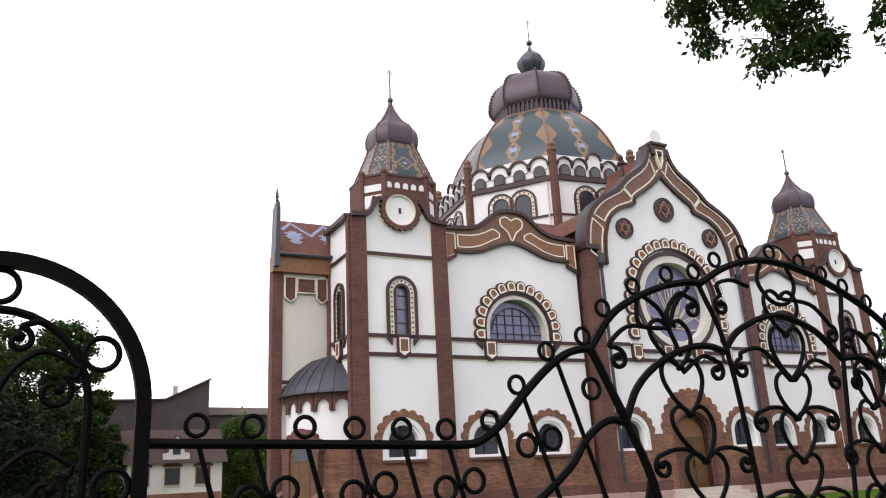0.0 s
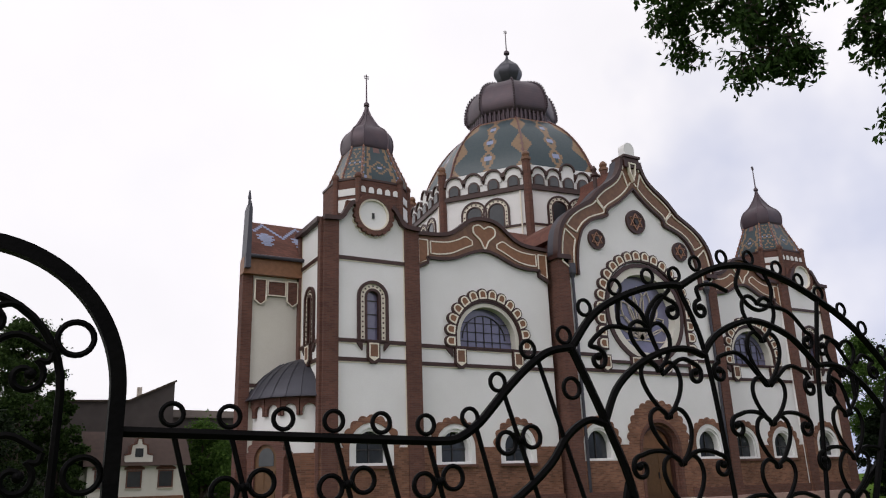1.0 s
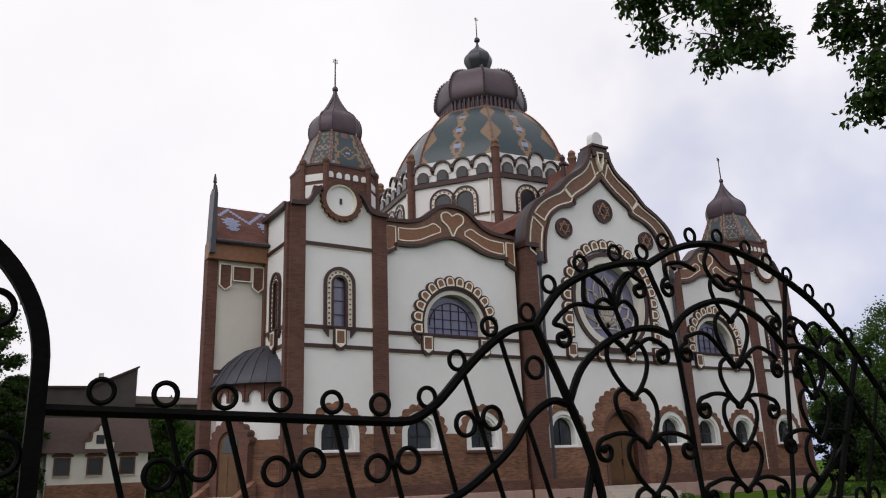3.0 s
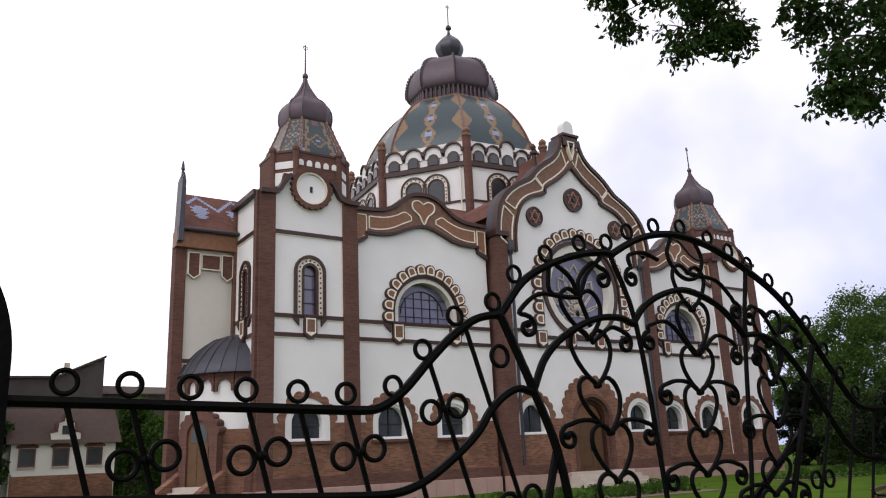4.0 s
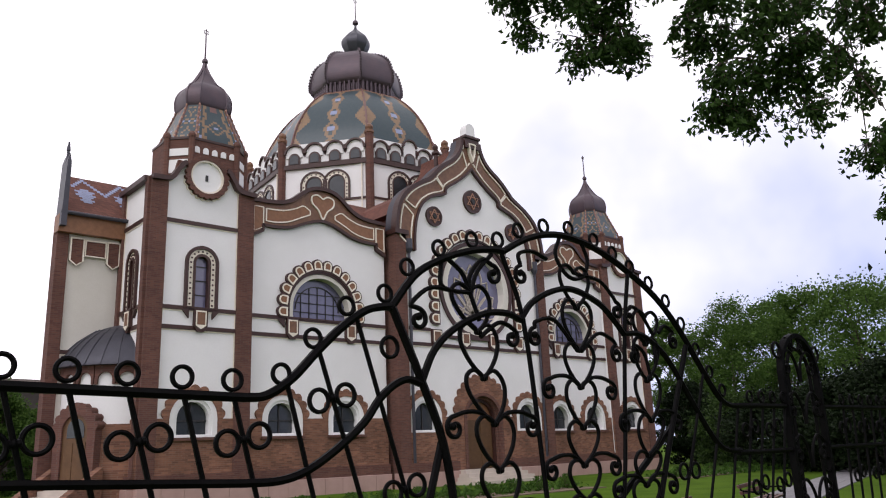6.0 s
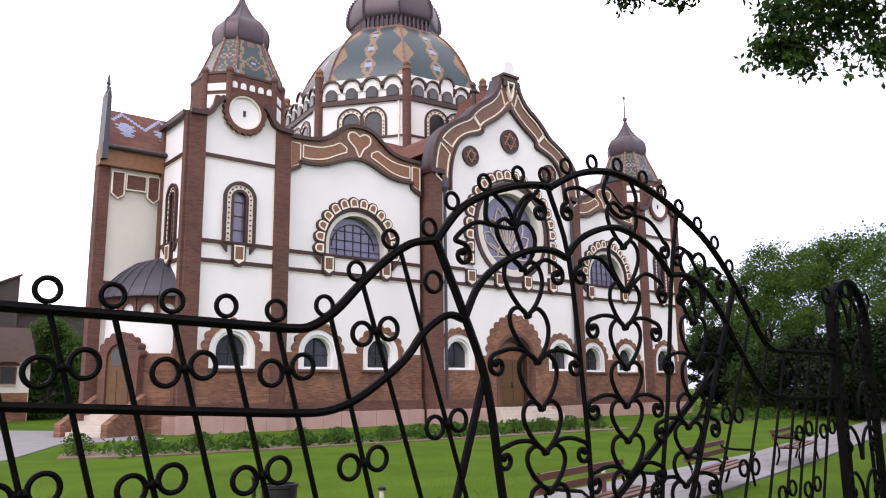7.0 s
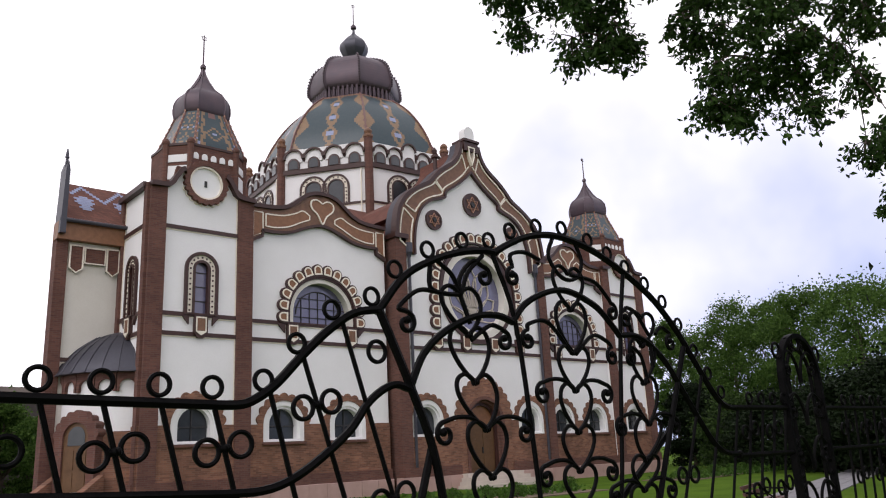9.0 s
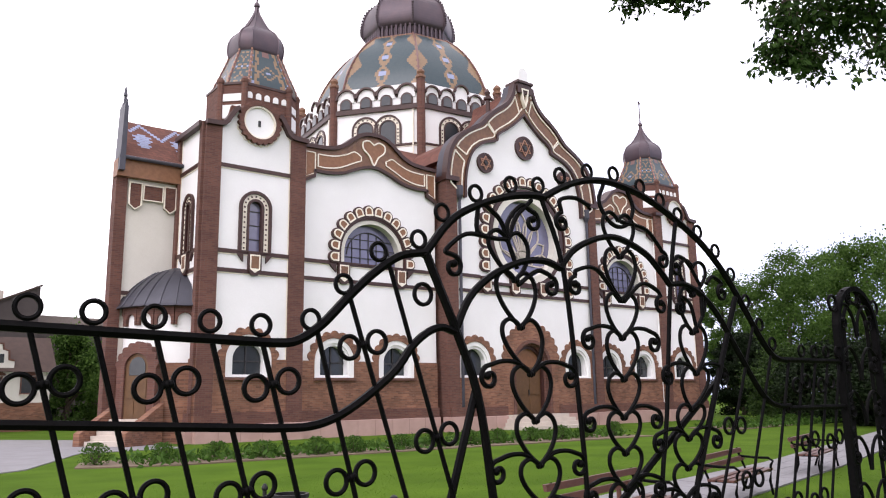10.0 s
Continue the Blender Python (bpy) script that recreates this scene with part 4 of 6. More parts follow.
def drum_face(k):
    """One side of the drum, built facing the front and then turned."""
    before = set(bpy.data.objects)
    y, h = -AP, FACE / 2
    band(-h, h, y, 16.55, 0.14)
    part("string_course", G().box(-h - 0.05, h + 0.05, y - 0.16, y + 0.02, 18.75, 19.05), GLAZED, syn)
    w = None
    for s in (-1, 1):
        c = s * 0.72
        w = part("drum_window", G().prism(arched(c, 0.86, 16.5, 17.65), y - 0.1, y + 0.02, [arched(c, 0.74, 16.5, 17.65)]), GLAZED, syn, "paired round-headed drum window")
        part("pale_surround", G().prism(arched(c, 0.75, 16.5, 17.65), y - 0.05, y + 0.02, [arched(c, 0.54, 16.5, 17.65)]), TRIM, w)
        part("brick_jamb", G().prism(arched(c, 0.545, 16.5, 17.65), y - 0.08, y + 0.02, [arched(c, 0.46, 16.5, 17.65)]), GLAZED, w)
        part("pane", G().prism(arched(c, 0.47, 16.5, 17.65), y - 0.03, y + 0.01), GLASSD, w)
        g = G()
        for i in range(5):
            for q in (-1, 1):
                g.box(c + q * 0.645 - 0.04, c + q * 0.645 + 0.04, y - 0.075, y - 0.05, 16.62 + i * 0.22, 16.7 + i * 0.22)
        for a in range(25, 170, 26):
            g.box(c + 0.645 * math.cos(radians(a)) - 0.04, c + 0.645 * math.cos(radians(a)) + 0.04, y - 0.075, y - 0.05, 17.61 + 0.645 * math.sin(radians(a)), 17.69 + 0.645 * math.sin(radians(a)))
        part("studs", g, GLAZED, w, kind="stuff")
    # arcade under the eaves
    n = 5 if k % 2 == 0 else 4
    st = (FACE - 0.4) / n
    part("arcade_wall", G().box(-h, h, y - 0.05, y + 0.1, 19.05, 20.0), PLASTER, syn)
    for i in range(n):
        c = -h + 0.2 + st * (i + 0.5)
        up = 0.45 if (n == 5 and i == 2) else 0.0
        zc, r = 19.72 + up, st * 0.5
        a = part("eaves_arch", G().prism(arc(c, zc, r, 0, 180, 12) + arc(c, zc, r * 0.82, 180, 0, 12), y - 0.26, y + 0.12), GLAZED, syn, "small round eaves arch with dark opening")
        part("white_arch", G().prism([(c - r * 0.83, 19.5), (c + r * 0.83, 19.5)] + arc(c, zc, r * 0.83, 0, 180, 12), y - 0.12, y + 0.12, ), PLASTER, a)
        part("niche_arch", G().prism(arched(c, 0.37, 19.05, 19.40, 8), y - 0.18, y - 0.04), GLAZED, a)
        part("niche", G().prism(arched(c, 0.28, 19.07, 19.38, 8), y - 0.2, y - 0.1), GLASSD, a)
        part("spandrel", G().prism([(c + r * 0.55, 19.95), (c + r, 19.5), (c + r * 1.45, 19.95), (c + r, 20.1)], y - 0.1, y + 0.12), GLAZED, a) if i < n - 1 else None
    M = Matrix.Translation((DX, DY, 0)) @ Matrix.Rotation(2 * math.pi * k / 8, 4, "Z")
    for ob in set(bpy.data.objects) - before:
        if ob.parent is syn:
            ob.matrix_local = M @ ob.matrix_local


for k in (0, 1, 7, 6):
    drum_face(k)
for i in range(8):
    a = 2 * math.pi * (i + 0.5) / 8
    x, y = DX + RC * math.cos(a), DY + RC * math.sin(a)
    part("drum_pilaster", G().lathe([(0.26, 14.0), (0.26, 20.6)], 8, x, y, 0.5), BRICK, syn, "brick pilaster at the drum corner")
    part("edge_line", G().lathe([(0.05, 15.0), (0.05, 18.7)], 4, DX + (RC - 0.05) * math.cos(a - 0.066), DY + (RC - 0.05) * math.sin(a - 0.066)), TRIM, syn)
# radius is that of the corners
DP = [(6.55, 20.25), (6.42, 20.9), (6.1, 21.9), (5.62, 22.9), (4.98, 23.9), (4.2, 24.8), (3.25, 25.6)]
part("dome_skirt", G().lathe([(7.3, 19.95), (6.45, 20.45)], 8, DX, DY, 0.5), TILE_P, syn, "tiled skirt under the dome")
CR = 5.8
tiled_roof("dome_roof", DP, DX, DY, 8, 38, dome_pick, "octagonal dome of dark green and orange glazed tiles", [TILE_G, TILE_O, TILE_P, TILE_B], 6)
for i in range(8):
    a = 2 * math.pi * (i + 0.5) / 8
    part("dome_rib", G().tube([(DX + r * math.cos(a), DY + r * math.sin(a), z) for r, z in smooth_line([(r * 1.01, z) for r, z in DP], 3)], 0.055, 5), TILE_P, syn, "raised glazed rib")
    x, y = DX + RC * math.cos(a), DY + RC * math.sin(a)
    part("rib_foot", G().lathe([(0.26, 20.6), (0.31, 20.65), (0.31, 20.8), (0.2, 20.86), (0.26, 21.02), (0.22, 21.15), (0.08, 21.28)], 8, x, y), BROWN, syn, "brown glazed knob at the foot of the rib")
part("cap_arcade", G().lathe([(CR * 0.50, 25.45), (CR * 0.50, 26.6)], 8, DX, DY, 0.5), COPPER, syn)
g = G()
for i in range(8):
    a0, a1 = 2 * math.pi * (i - 0.5) / 8, 2 * math.pi * (i + 0.5) / 8
    for k in range(7):
        t = (k + 0.5) / 7
        x = DX + CR * 0.515 * (math.cos(a0) * (1 - t) + math.cos(a1) * t)
        y = DY + CR * 0.515 * (math.sin(a0) * (1 - t) + math.sin(a1) * t)
        g.tube([(x, y, 25.55), (x, y, 26.5)], 0.1, 6)
part("cap_colonnette", g, COPPER, syn)
cp = smooth_line([(CR * 0.52, 26.35), (CR * 0.55, 26.6), (CR * 0.56, 27.05), (CR * 0.545, 27.7), (CR * 0.50, 28.4), (CR * 0.41, 28.95), (CR * 0.27, 29.35), (CR * 0.13, 29.55)], 3)
part("cap_dome", G().lathe(cp, 8, DX, DY, 0.5), COPPER, syn, "melon-shaped brown copper cap")
g, g2 = G(), G()
for i in range(8):
    a = 2 * math.pi * (i + 0.5) / 8
    g.tube([(DX + r * math.cos(a), DY + r * math.sin(a), z) for r, z in cp], 0.09, 5)
    for j, (r, z) in enumerate(smooth_line(cp[3:], 2)):
        if j % 2:
            x, y = DX + (r + 0.1) * math.cos(a), DY + (r + 0.1) * math.sin(a)
            g2.lathe([(0.03, z - 0.04), (0.09, z + 0.03), (0.03, z + 0.13)], 5, x, y)
part("copper_rib", g, COPPER, syn)
part("crockets", g2, COPPER, syn, "small knobs along the cap ribs", kind="stuff")
on = smooth_line([(0.85, 29.35), (0.62, 29.7), (0.86, 30.15), (1.04, 30.6), (0.98, 31.05), (0.62, 31.45), (0.3, 31.75), (0.12, 32.0), (0.07, 32.3)], 4)
part("lantern_onion", G().lathe(on, 8, DX, DY, 0.5), ZINC, syn, "small copper onion on the dome")
finial(DX, DY, 32.25, 34.4, 0.22)
SWING = Matrix.Translation((DX, DY, 0)) @ Matrix.Rotation(radians(-7), 4, "Z") @ Matrix.Translation((-DX, -DY, 0))
for ob in set(bpy.data.objects) - drum_from:
    if ob.parent is syn:
        ob.matrix_basis = SWING @ ob.matrix_basis

# projecting side bay and round stair apse
FX0, FX1, FY = -20.45, -17.4, 3.7
part("side_bay_wall", G().box(FX0, FX1, FY, FY + 0.5, -0.1, 11.9), CREAM, syn, "cream rendered flank of the side bay")
part("pilaster", G().box(FX0 - 0.05, FX0 + 0.42, FY - 0.1, FY + 0.52, -0.1, 11.9), BRICK, syn, "red brick corner pilaster")
part("pilaster", G().box(-17.85, -17.4, FY - 0.14, FY + 0.3, -0.1, 11.9), BRICK, syn)
part("eaves_board", G().box(FX0 - 0.1, -17.4, FY - 0.35, FY + 0.3, 11.2, 11.95), TERRA, syn, "ochre boarded eaves")
part("eaves_gutter", G().tube([(FX0 - 0.1, FY - 0.5, 12.0), (-17.4, FY - 0.5, 12.0)], 0.09, 8), ZINC, syn)
RY0, RZ0, RY1, RZ1 = FY - 0.5, 12.02, FY + 1.7, 14.35
part("side_roof", G().add([(x + (0.12 + 0.5 * (y > RY0 + 1)) * (x < -17), y, z) for x in (FX0, -16.9) for y, z in ((RY0, RZ0), (RY1, RZ1), (RY1, 11.8), (RY0 + 0.4, 11.8))],
                          [(0, 4, 5, 1), (1, 5, 6, 2), (2, 6, 7, 3), (3, 7, 4, 0), (0, 1, 2, 3), (4, 7, 6, 5)]), ROOF, syn, "steep red tile roof with pale blue zigzag tiles")
# zigzag of pale tiles, and two tulip motifs
g = G()
sl = (RZ1 - RZ0) / (RY1 - RY0)


def roof_tile(x, t, w=0.16, h=0.1):
    y = RY0 + t / math.hypot(1, sl)
    z = RZ0 + (y - RY0) * sl
    dy, dz = h / math.hypot(1, sl), h * sl / math.hypot(1, sl)
    g.add([(x - w / 2, y, z + 0.03), (x + w / 2, y, z + 0.03), (x + w / 2, y + dy, z + dz + 0.03), (x - w / 2, y + dy, z + dz + 0.03)], [(0, 1, 2, 3)])


for i in range(3, 28):
    x = FX0 + 0.35 + i * 0.12
    roof_tile(x, 1.75 + 1.1 * abs(((i + 7) % 14) / 7 - 1), 0.16, 0.2)
for cx_ in (FX0 + 1.15, FX0 + 2.85):
    for j, hw in enumerate((1, 2, 1, 2, 3, 2, 3, 1)):
        for i in range(-hw, hw + 1):
            roof_tile(cx_ + i * 0.12, 0.95 + j * 0.15, 0.13, 0.14)
part("blue_roof_tiles", g, TILE_B, syn, "pale blue glazed tile motifs", normals=False, kind="stuff")
part("gable_edge", G().prism([(FX0 - 0.1, 11.4), (FX0 + 0.14, 11.4), (FX0 + 0.14, 14.2), (FX0 + 0.06, 14.6), (FX0 - 0.02, 14.3)], FY - 0.6, FY + 0.2), ZINC, syn, "zinc-covered gable edge")
part("gable_spike", G().lathe([(0.08, 14.2), (0.06, 14.75), (0.09, 14.8), (0.03, 15.2)], 6, FX0 + 0.05, FY - 0.3), ZINC, syn)
g, h = G(), G()
for a, b, z0, z1 in ((FX0 + 0.5, FX0 + 1.02, 9.85, 11.02), (FX0 + 1.1, -18.52, 10.3, 10.98), (-18.44, -17.93, 9.85, 11.02)):
    lp = [(a, z1), (b, z1), (b, z0 + 0.2), ((a + b) / 2, z0), (a, z0 + 0.2)] if z0 < 10 else [(a, z1), (b, z1), (b, z0), (a, z0)]
    outline(g, lp, 0.055, FY - 0.18, FY - 0.1)
    h.prism(lp, FY - 0.12, FY + 0.02)
part("pale_outline", g, TRIM, syn)
part("ochre_panel", h, BRICK, syn)
band(FX0 + 0.4, -17.8, FY, 6.2)
part("side_bay_base", G().box(FX0 + 0.42, -17.85, FY - 0.06, FY + 0.1, -0.1, 3.2), BRICKLOW, syn, "worn brick base of the side bay")
AX, AY, AR = -17.3, 3.7, 2.5
ap = part("apse_wall", G().lathe([(AR, 1.0), (AR, 5.5)], 28, AX, AY), PLASTER, syn, "white round stair apse", True)
part("apse_base", G().lathe([(AR + 0.08, -0.1), (AR + 0.08, 3.2)], 28, AX, AY), BRICKLOW, ap)
part("apse_roof", G().lathe(smooth_line([(AR + 0.42, 5.5), (AR + 0.32, 5.62), (AR + 0.08, 6.0), (AR - 0.45, 6.6), (AR - 1.2, 7.15), (0.2, 7.55)], 3), 28, AX, AY), ZINC, ap, "ribbed grey metal half dome")
g = G()
for i in range(28):
    a = 2 * math.pi * i / 28
    g.tube([(AX + r * math.cos(a), AY + r * math.sin(a), z) for r, z in smooth_line([(AR + 0.43, 5.51), (AR + 0.33, 5.63), (AR + 0.09, 6.02), (AR - 0.44, 6.62), (AR - 1.2, 7.17)], 2)], 0.025, 4)
part("roof_seam", g, ZINC, ap)
for i in range(20):
    a = 2 * math.pi * i / 20
    M = Matrix.Translation((AX, AY, 0)) @ Matrix.Rotation(a, 4, "Z")
    st = 2 * math.pi * AR / 20
    o = part("frieze_arch", G().prism([(-st / 2, 5.5), (-st / 2, 4.75), (-st * 0.36, 4.75)] + arc(0, 4.95, st * 0.36, 180, 0, 8) + [(st * 0.36, 4.75), (st / 2, 4.75), (st / 2, 5.5)], -AR - 0.12, -AR + 0.1), BRICK, ap)
    o.matrix_local = M
# apse door with brick arch, steps and sloping cheeks
M = Matrix.Translation((AX, AY, 0)) @ Matrix.Rotation(radians(-58), 4, "Z")
before = set(bpy.data.objects)
p = part("side_portal", G().prism([(-0.95, 1.0), (0.95, 1.0)] + scalloped(0, 3.0, 0.98, 0, 180, 9, 0.1), -AR - 0.25, -AR + 0.4, [arched(0, 0.6, 1.0, 3.0)]), BRICK, ap, "brick-arched side doorway")
part("side_door", G().prism(arched(0, 0.62, 1.0, 3.0), -AR - 0.16, -AR - 0.08), OAK, ap, "closed oak side door")
part("fanlight", G().prism(arched(0, 0.4, 2.72, 3.05), -AR - 0.18, -AR - 0.15), GLASSD, ap)
for k in (-1, 1):
    for z0, z1 in ((1.12, 1.7), (1.82, 2.55)):
        part("door_panel", G().box(k * 0.29 - 0.2, k * 0.29 + 0.2, -AR - 0.185, -AR - 0.155, z0, z1), OAK, ap)
for i in range(5):
    part("side_step", G().box(-0.9, 0.9, -AR - 0.6 - 0.3 * i, -AR + 0.2, -0.05, 1.0 - 0.2 * i), STONE, ap)
for s in (-1, 1):
    part("stair_cheek", G().add([(s * 0.95, -AR - 2.0, 0), (s * 1.25, -AR - 2.0, 0), (s * 1.25, -AR, 0), (s * 0.95, -AR, 0), (s * 0.95, -AR - 2.0, 0.5), (s * 1.25, -AR - 2.0, 0.5), (s * 1.25, -AR, 1.6), (s * 0.95, -AR, 1.6)],
                                [(0, 3, 2, 1), (4, 5, 6, 7), (0, 1, 5, 4), (1, 2, 6, 5), (2, 3, 7, 6), (3, 0, 4, 7)]), BRICKLOW, ap, "brick stair cheek with pale stone coping")
for ob in set(bpy.data.objects) - before:
    ob.matrix_local = M @ ob.matrix_local


# ---- wrought-iron fence ----
FO, FYP = -29.36, -28.73


def fp(s, z, dy=0.0):
    return (FO + s, FYP + dy, z)


def bar(name, pts, r, par, label="", smooth_n=0, dy=0.0, n=6):
    ln = smooth_line(pts, smooth_n) if smooth_n else pts
    return part(name, G().tube([fp(s, z, dy) for s, z in ln], r, n), IRON, par, label, True)


RING = mesh_of("ring", G().tube([(0.0235 * math.cos(2 * math.pi * i / 24), 0, 0.0235 * math.sin(2 * math.pi * i / 24)) for i in range(24)], 0.0058, 6, True), IRON, True)
RINGP = mesh_of("ring", G().tube([(0.035 * math.cos(2 * math.pi * i / 20), 0, 0.035 * math.sin(2 * math.pi * i / 20)) for i in range(20)], 0.007, 6, True), IRON, True)
RINGB = mesh_of("ring", G().tube([(0.0285 * math.cos(2 * math.pi * i / 24), 0, 0.0285 * math.sin(2 * math.pi * i / 24)) for i in range(24)], 0.0062, 6, True), IRON, True)


def ring(s, z, par, me=None, dy=0.0):
    o = part("ring", me or RING, None, par)
    o.location = fp(s, z, dy)
    return o


def collar(s, z, par, w=0.022, h=0.012):
    part("collar", G().tube([fp(s + w * u, z + 0.15 * w * u) for u in (-1, -0.8, -0.35, 0, 0.35, 0.8, 1)], [h * 0.6, h, h * 0.8, h * 1.15, h * 0.8, h, h * 0.6], 8), IRON, par, "", True)


def heart(s0, z0, s1, z1, par, w=0.062):
    """A heart with its notch at the first point and its tip at the second."""
    h = z0 - z1
    shape = [(0, -0.04), (0.2, 0.10), (0.55, 0.17), (0.9, 0.04), (1.0, -0.22), (0.80, -0.52), (0.42, -0.80), (0.0, -1.0)]
    for k in (-1, 1):
        pts = [(s0 + (s1 - s0) * max(0, -v) + k * u * w, z0 + v * h) for u, v in shape]
        bar("heart_half", pts, 0.0072, par, smooth_n=4)
    collar(s1, z1, par, 0.0114, 0.010)


def spiral(s, z, r, par, start=90, turns=1.1, hand=1, tail=None):
    pts = []
    for i in range(22):
        t = i / 21
        a = radians(start + hand * 360 * turns * t)
        q = r * (1 - 0.72 * t)
        pts.append((s + q * math.cos(a), z + q * math.sin(a)))
    if tail:
        pts = smooth_line(tail + pts[:1], 5)[:-1] + pts
    bar("scroll", pts, 0.0075, par)
    o = part("scroll_end", G().lathe([(0.004, -0.012), (0.012, -0.005), (0.012, 0.005), (0.004, 0.012)], 8, 0, 0), IRON, par, smooth=True)
    o.location = fp(pts[-1][0], pts[-1][1])
    o.rotation_euler = (radians(90), 0, 0)


gate = thing("ornamental_gate", "black wrought-iron arched gate with hearts and scrolls", "gate")
lobe_t = [(0.90, 1.752), (0.96, 1.758), (1.03, 1.80), (1.11, 1.878), (1.19, 1.948), (1.27, 1.998), (1.355, 2.016)]
bar("arch_rail", lobe_t, 0.0125, gate, "heavy curved top rail", 5)
bar("arch_rail", [(1.345, 2.005), (1.443, 2.117), (1.553, 2.18), (1.67, 2.222), (1.77, 2.241), (1.83, 2.242)], 0.0125, gate, smooth_n=5)
bar("arch_rail", [(1.815, 2.238), (1.931, 2.298), (2.046, 2.334), (2.166, 2.344), (2.326, 2.322), (2.496, 2.265), (2.675, 2.179), (2.825, 2.06), (2.939, 1.932), (3.05, 1.81), (3.12, 1.762), (3.20, 1.749)], 0.0125, gate, smooth_n=5)
bar("inner_rail", [(0.90, 1.555), (1.0, 1.556), (1.078, 1.577), (1.162, 1.624), (1.251, 1.691), (1.306, 1.756), (1.359, 1.795), (1.405, 1.81), (1.45, 1.80)], 0.0114, gate, "curved inner rail", 5)
bar("inner_rail", [(1.453, 1.80), (1.51, 1.901), (1.6, 1.973), (1.719, 2.024), (1.82, 2.035), (1.89, 2.018)], 0.0114, gate, smooth_n=5)
bar("inner_rail", [(1.886, 2.02), (1.955, 2.086), (2.07, 2.136), (2.18, 2.149), (2.318, 2.112), (2.40, 2.055), (2.452, 2.008)], 0.0114, gate, smooth_n=5)
bar("inner_rail", [(2.448, 2.01), (2.54, 2.016), (2.64, 1.985), (2.736, 1.917), (2.846, 1.789), (2.96, 1.657), (3.04, 1.59), (3.12, 1.567), (3.2, 1.567)], 0.0114, gate, smooth_n=5)
bar("gate_post", [(1.354, 2.016), (1.453, 1.813), (1.53, 1.629), (1.57, 1.40), (1.60, 1.10), (1.62, 0.10)], 0.0125, gate, "stout gate post", 4)
bar("gate_post", [(2.867, 1.99), (2.666, 1.589), (2.484, 1.2), (2.0, 0.10)], 0.0115, gate, "", 4)
bar("brace", [(1.535, 1.635), (1.404, 1.242), (1.06, 0.12)], 0.0115, gate, "slanting brace", dy=0.015)
bar("brace", [(2.765, 1.68), (1.993, 1.172), (1.62, 0.92)], 0.0125, gate, "", dy=0.03)
for pts in ([(1.815, 2.238), (1.90, 2.02), (1.945, 1.60), (1.967, 1.21), (1.99, 0.1)], [(2.513, 2.25), (2.455, 2.005), (2.385, 1.55), (2.313, 1.16), (2.25, 0.1)],
            [(2.64, 1.985), (2.64, 1.9)]):
    bar("baluster", pts, 0.0085, gate, smooth_n=4)
bar("bottom_rail", [(0.9, 0.14), (3.2, 0.14)], 0.0125, gate)
for s, z in ((1.001, 1.812), (1.093, 1.907), (1.199, 2.002), (1.33, 2.05), (1.414, 2.138), (1.541, 2.213), (1.683, 2.262), (1.802, 2.279), (1.904, 2.328), (2.037, 2.364), (2.174, 2.378), (2.317, 2.356), (2.427, 2.320), (2.531, 2.280), (2.648, 2.228), (2.756, 2.165), (2.85, 2.08), (2.94, 1.98), (3.025, 1.89), (3.11, 1.815)):
    ring(s, z, gate)
ring(1.343, 1.898, gate, RINGB)
# columns of hearts
for col in ([(1.64, 2.125), (1.662, 2.09), (1.69, 1.965), (1.706, 1.823), (1.742, 1.685), (1.754, 1.547), (1.765, 1.419), (1.777, 1.305), (1.78, 1.19), (1.785, 1.07), (1.79, 0.95), (1.80, 0.82), (1.80, 0.7), (1.8, 0.57), (1.8, 0.44), (1.8, 0.3)],
            [(2.19, 2.235), (2.184, 2.215), (2.184, 2.085), (2.179, 1.935), (2.172, 1.806), (2.168, 1.67), (2.158, 1.546), (2.155, 1.433), (2.151, 1.322), (2.148, 1.205), (2.145, 1.09), (2.14, 0.97), (2.14, 0.84), (2.14, 0.7), (2.14, 0.57), (2.14, 0.44), (2.14, 0.3)],
            [(2.61, 2.12), (2.60, 2.09), (2.585, 1.98), (2.570, 1.840), (2.573, 1.692), (2.531, 1.566), (2.501, 1.464), (2.486, 1.364), (2.464, 1.266), (2.45, 1.16), (2.43, 1.05), (2.42, 0.93)]):
    for a, b in zip(col[1:], col[2:]):
        heart(a[0], a[1], b[0], b[1], gate, 0.080)
    for i in range(4, len(col) - 1, 2):
        s, z = col[i]
        for k in (-1, 1):
            spiral(s + k * 0.165, z - 0.012, 0.036, gate, 90, 1.15, -k, [(s, z), (s + k * 0.055, z + 0.032), (s + k * 0.115, z + 0.036)])
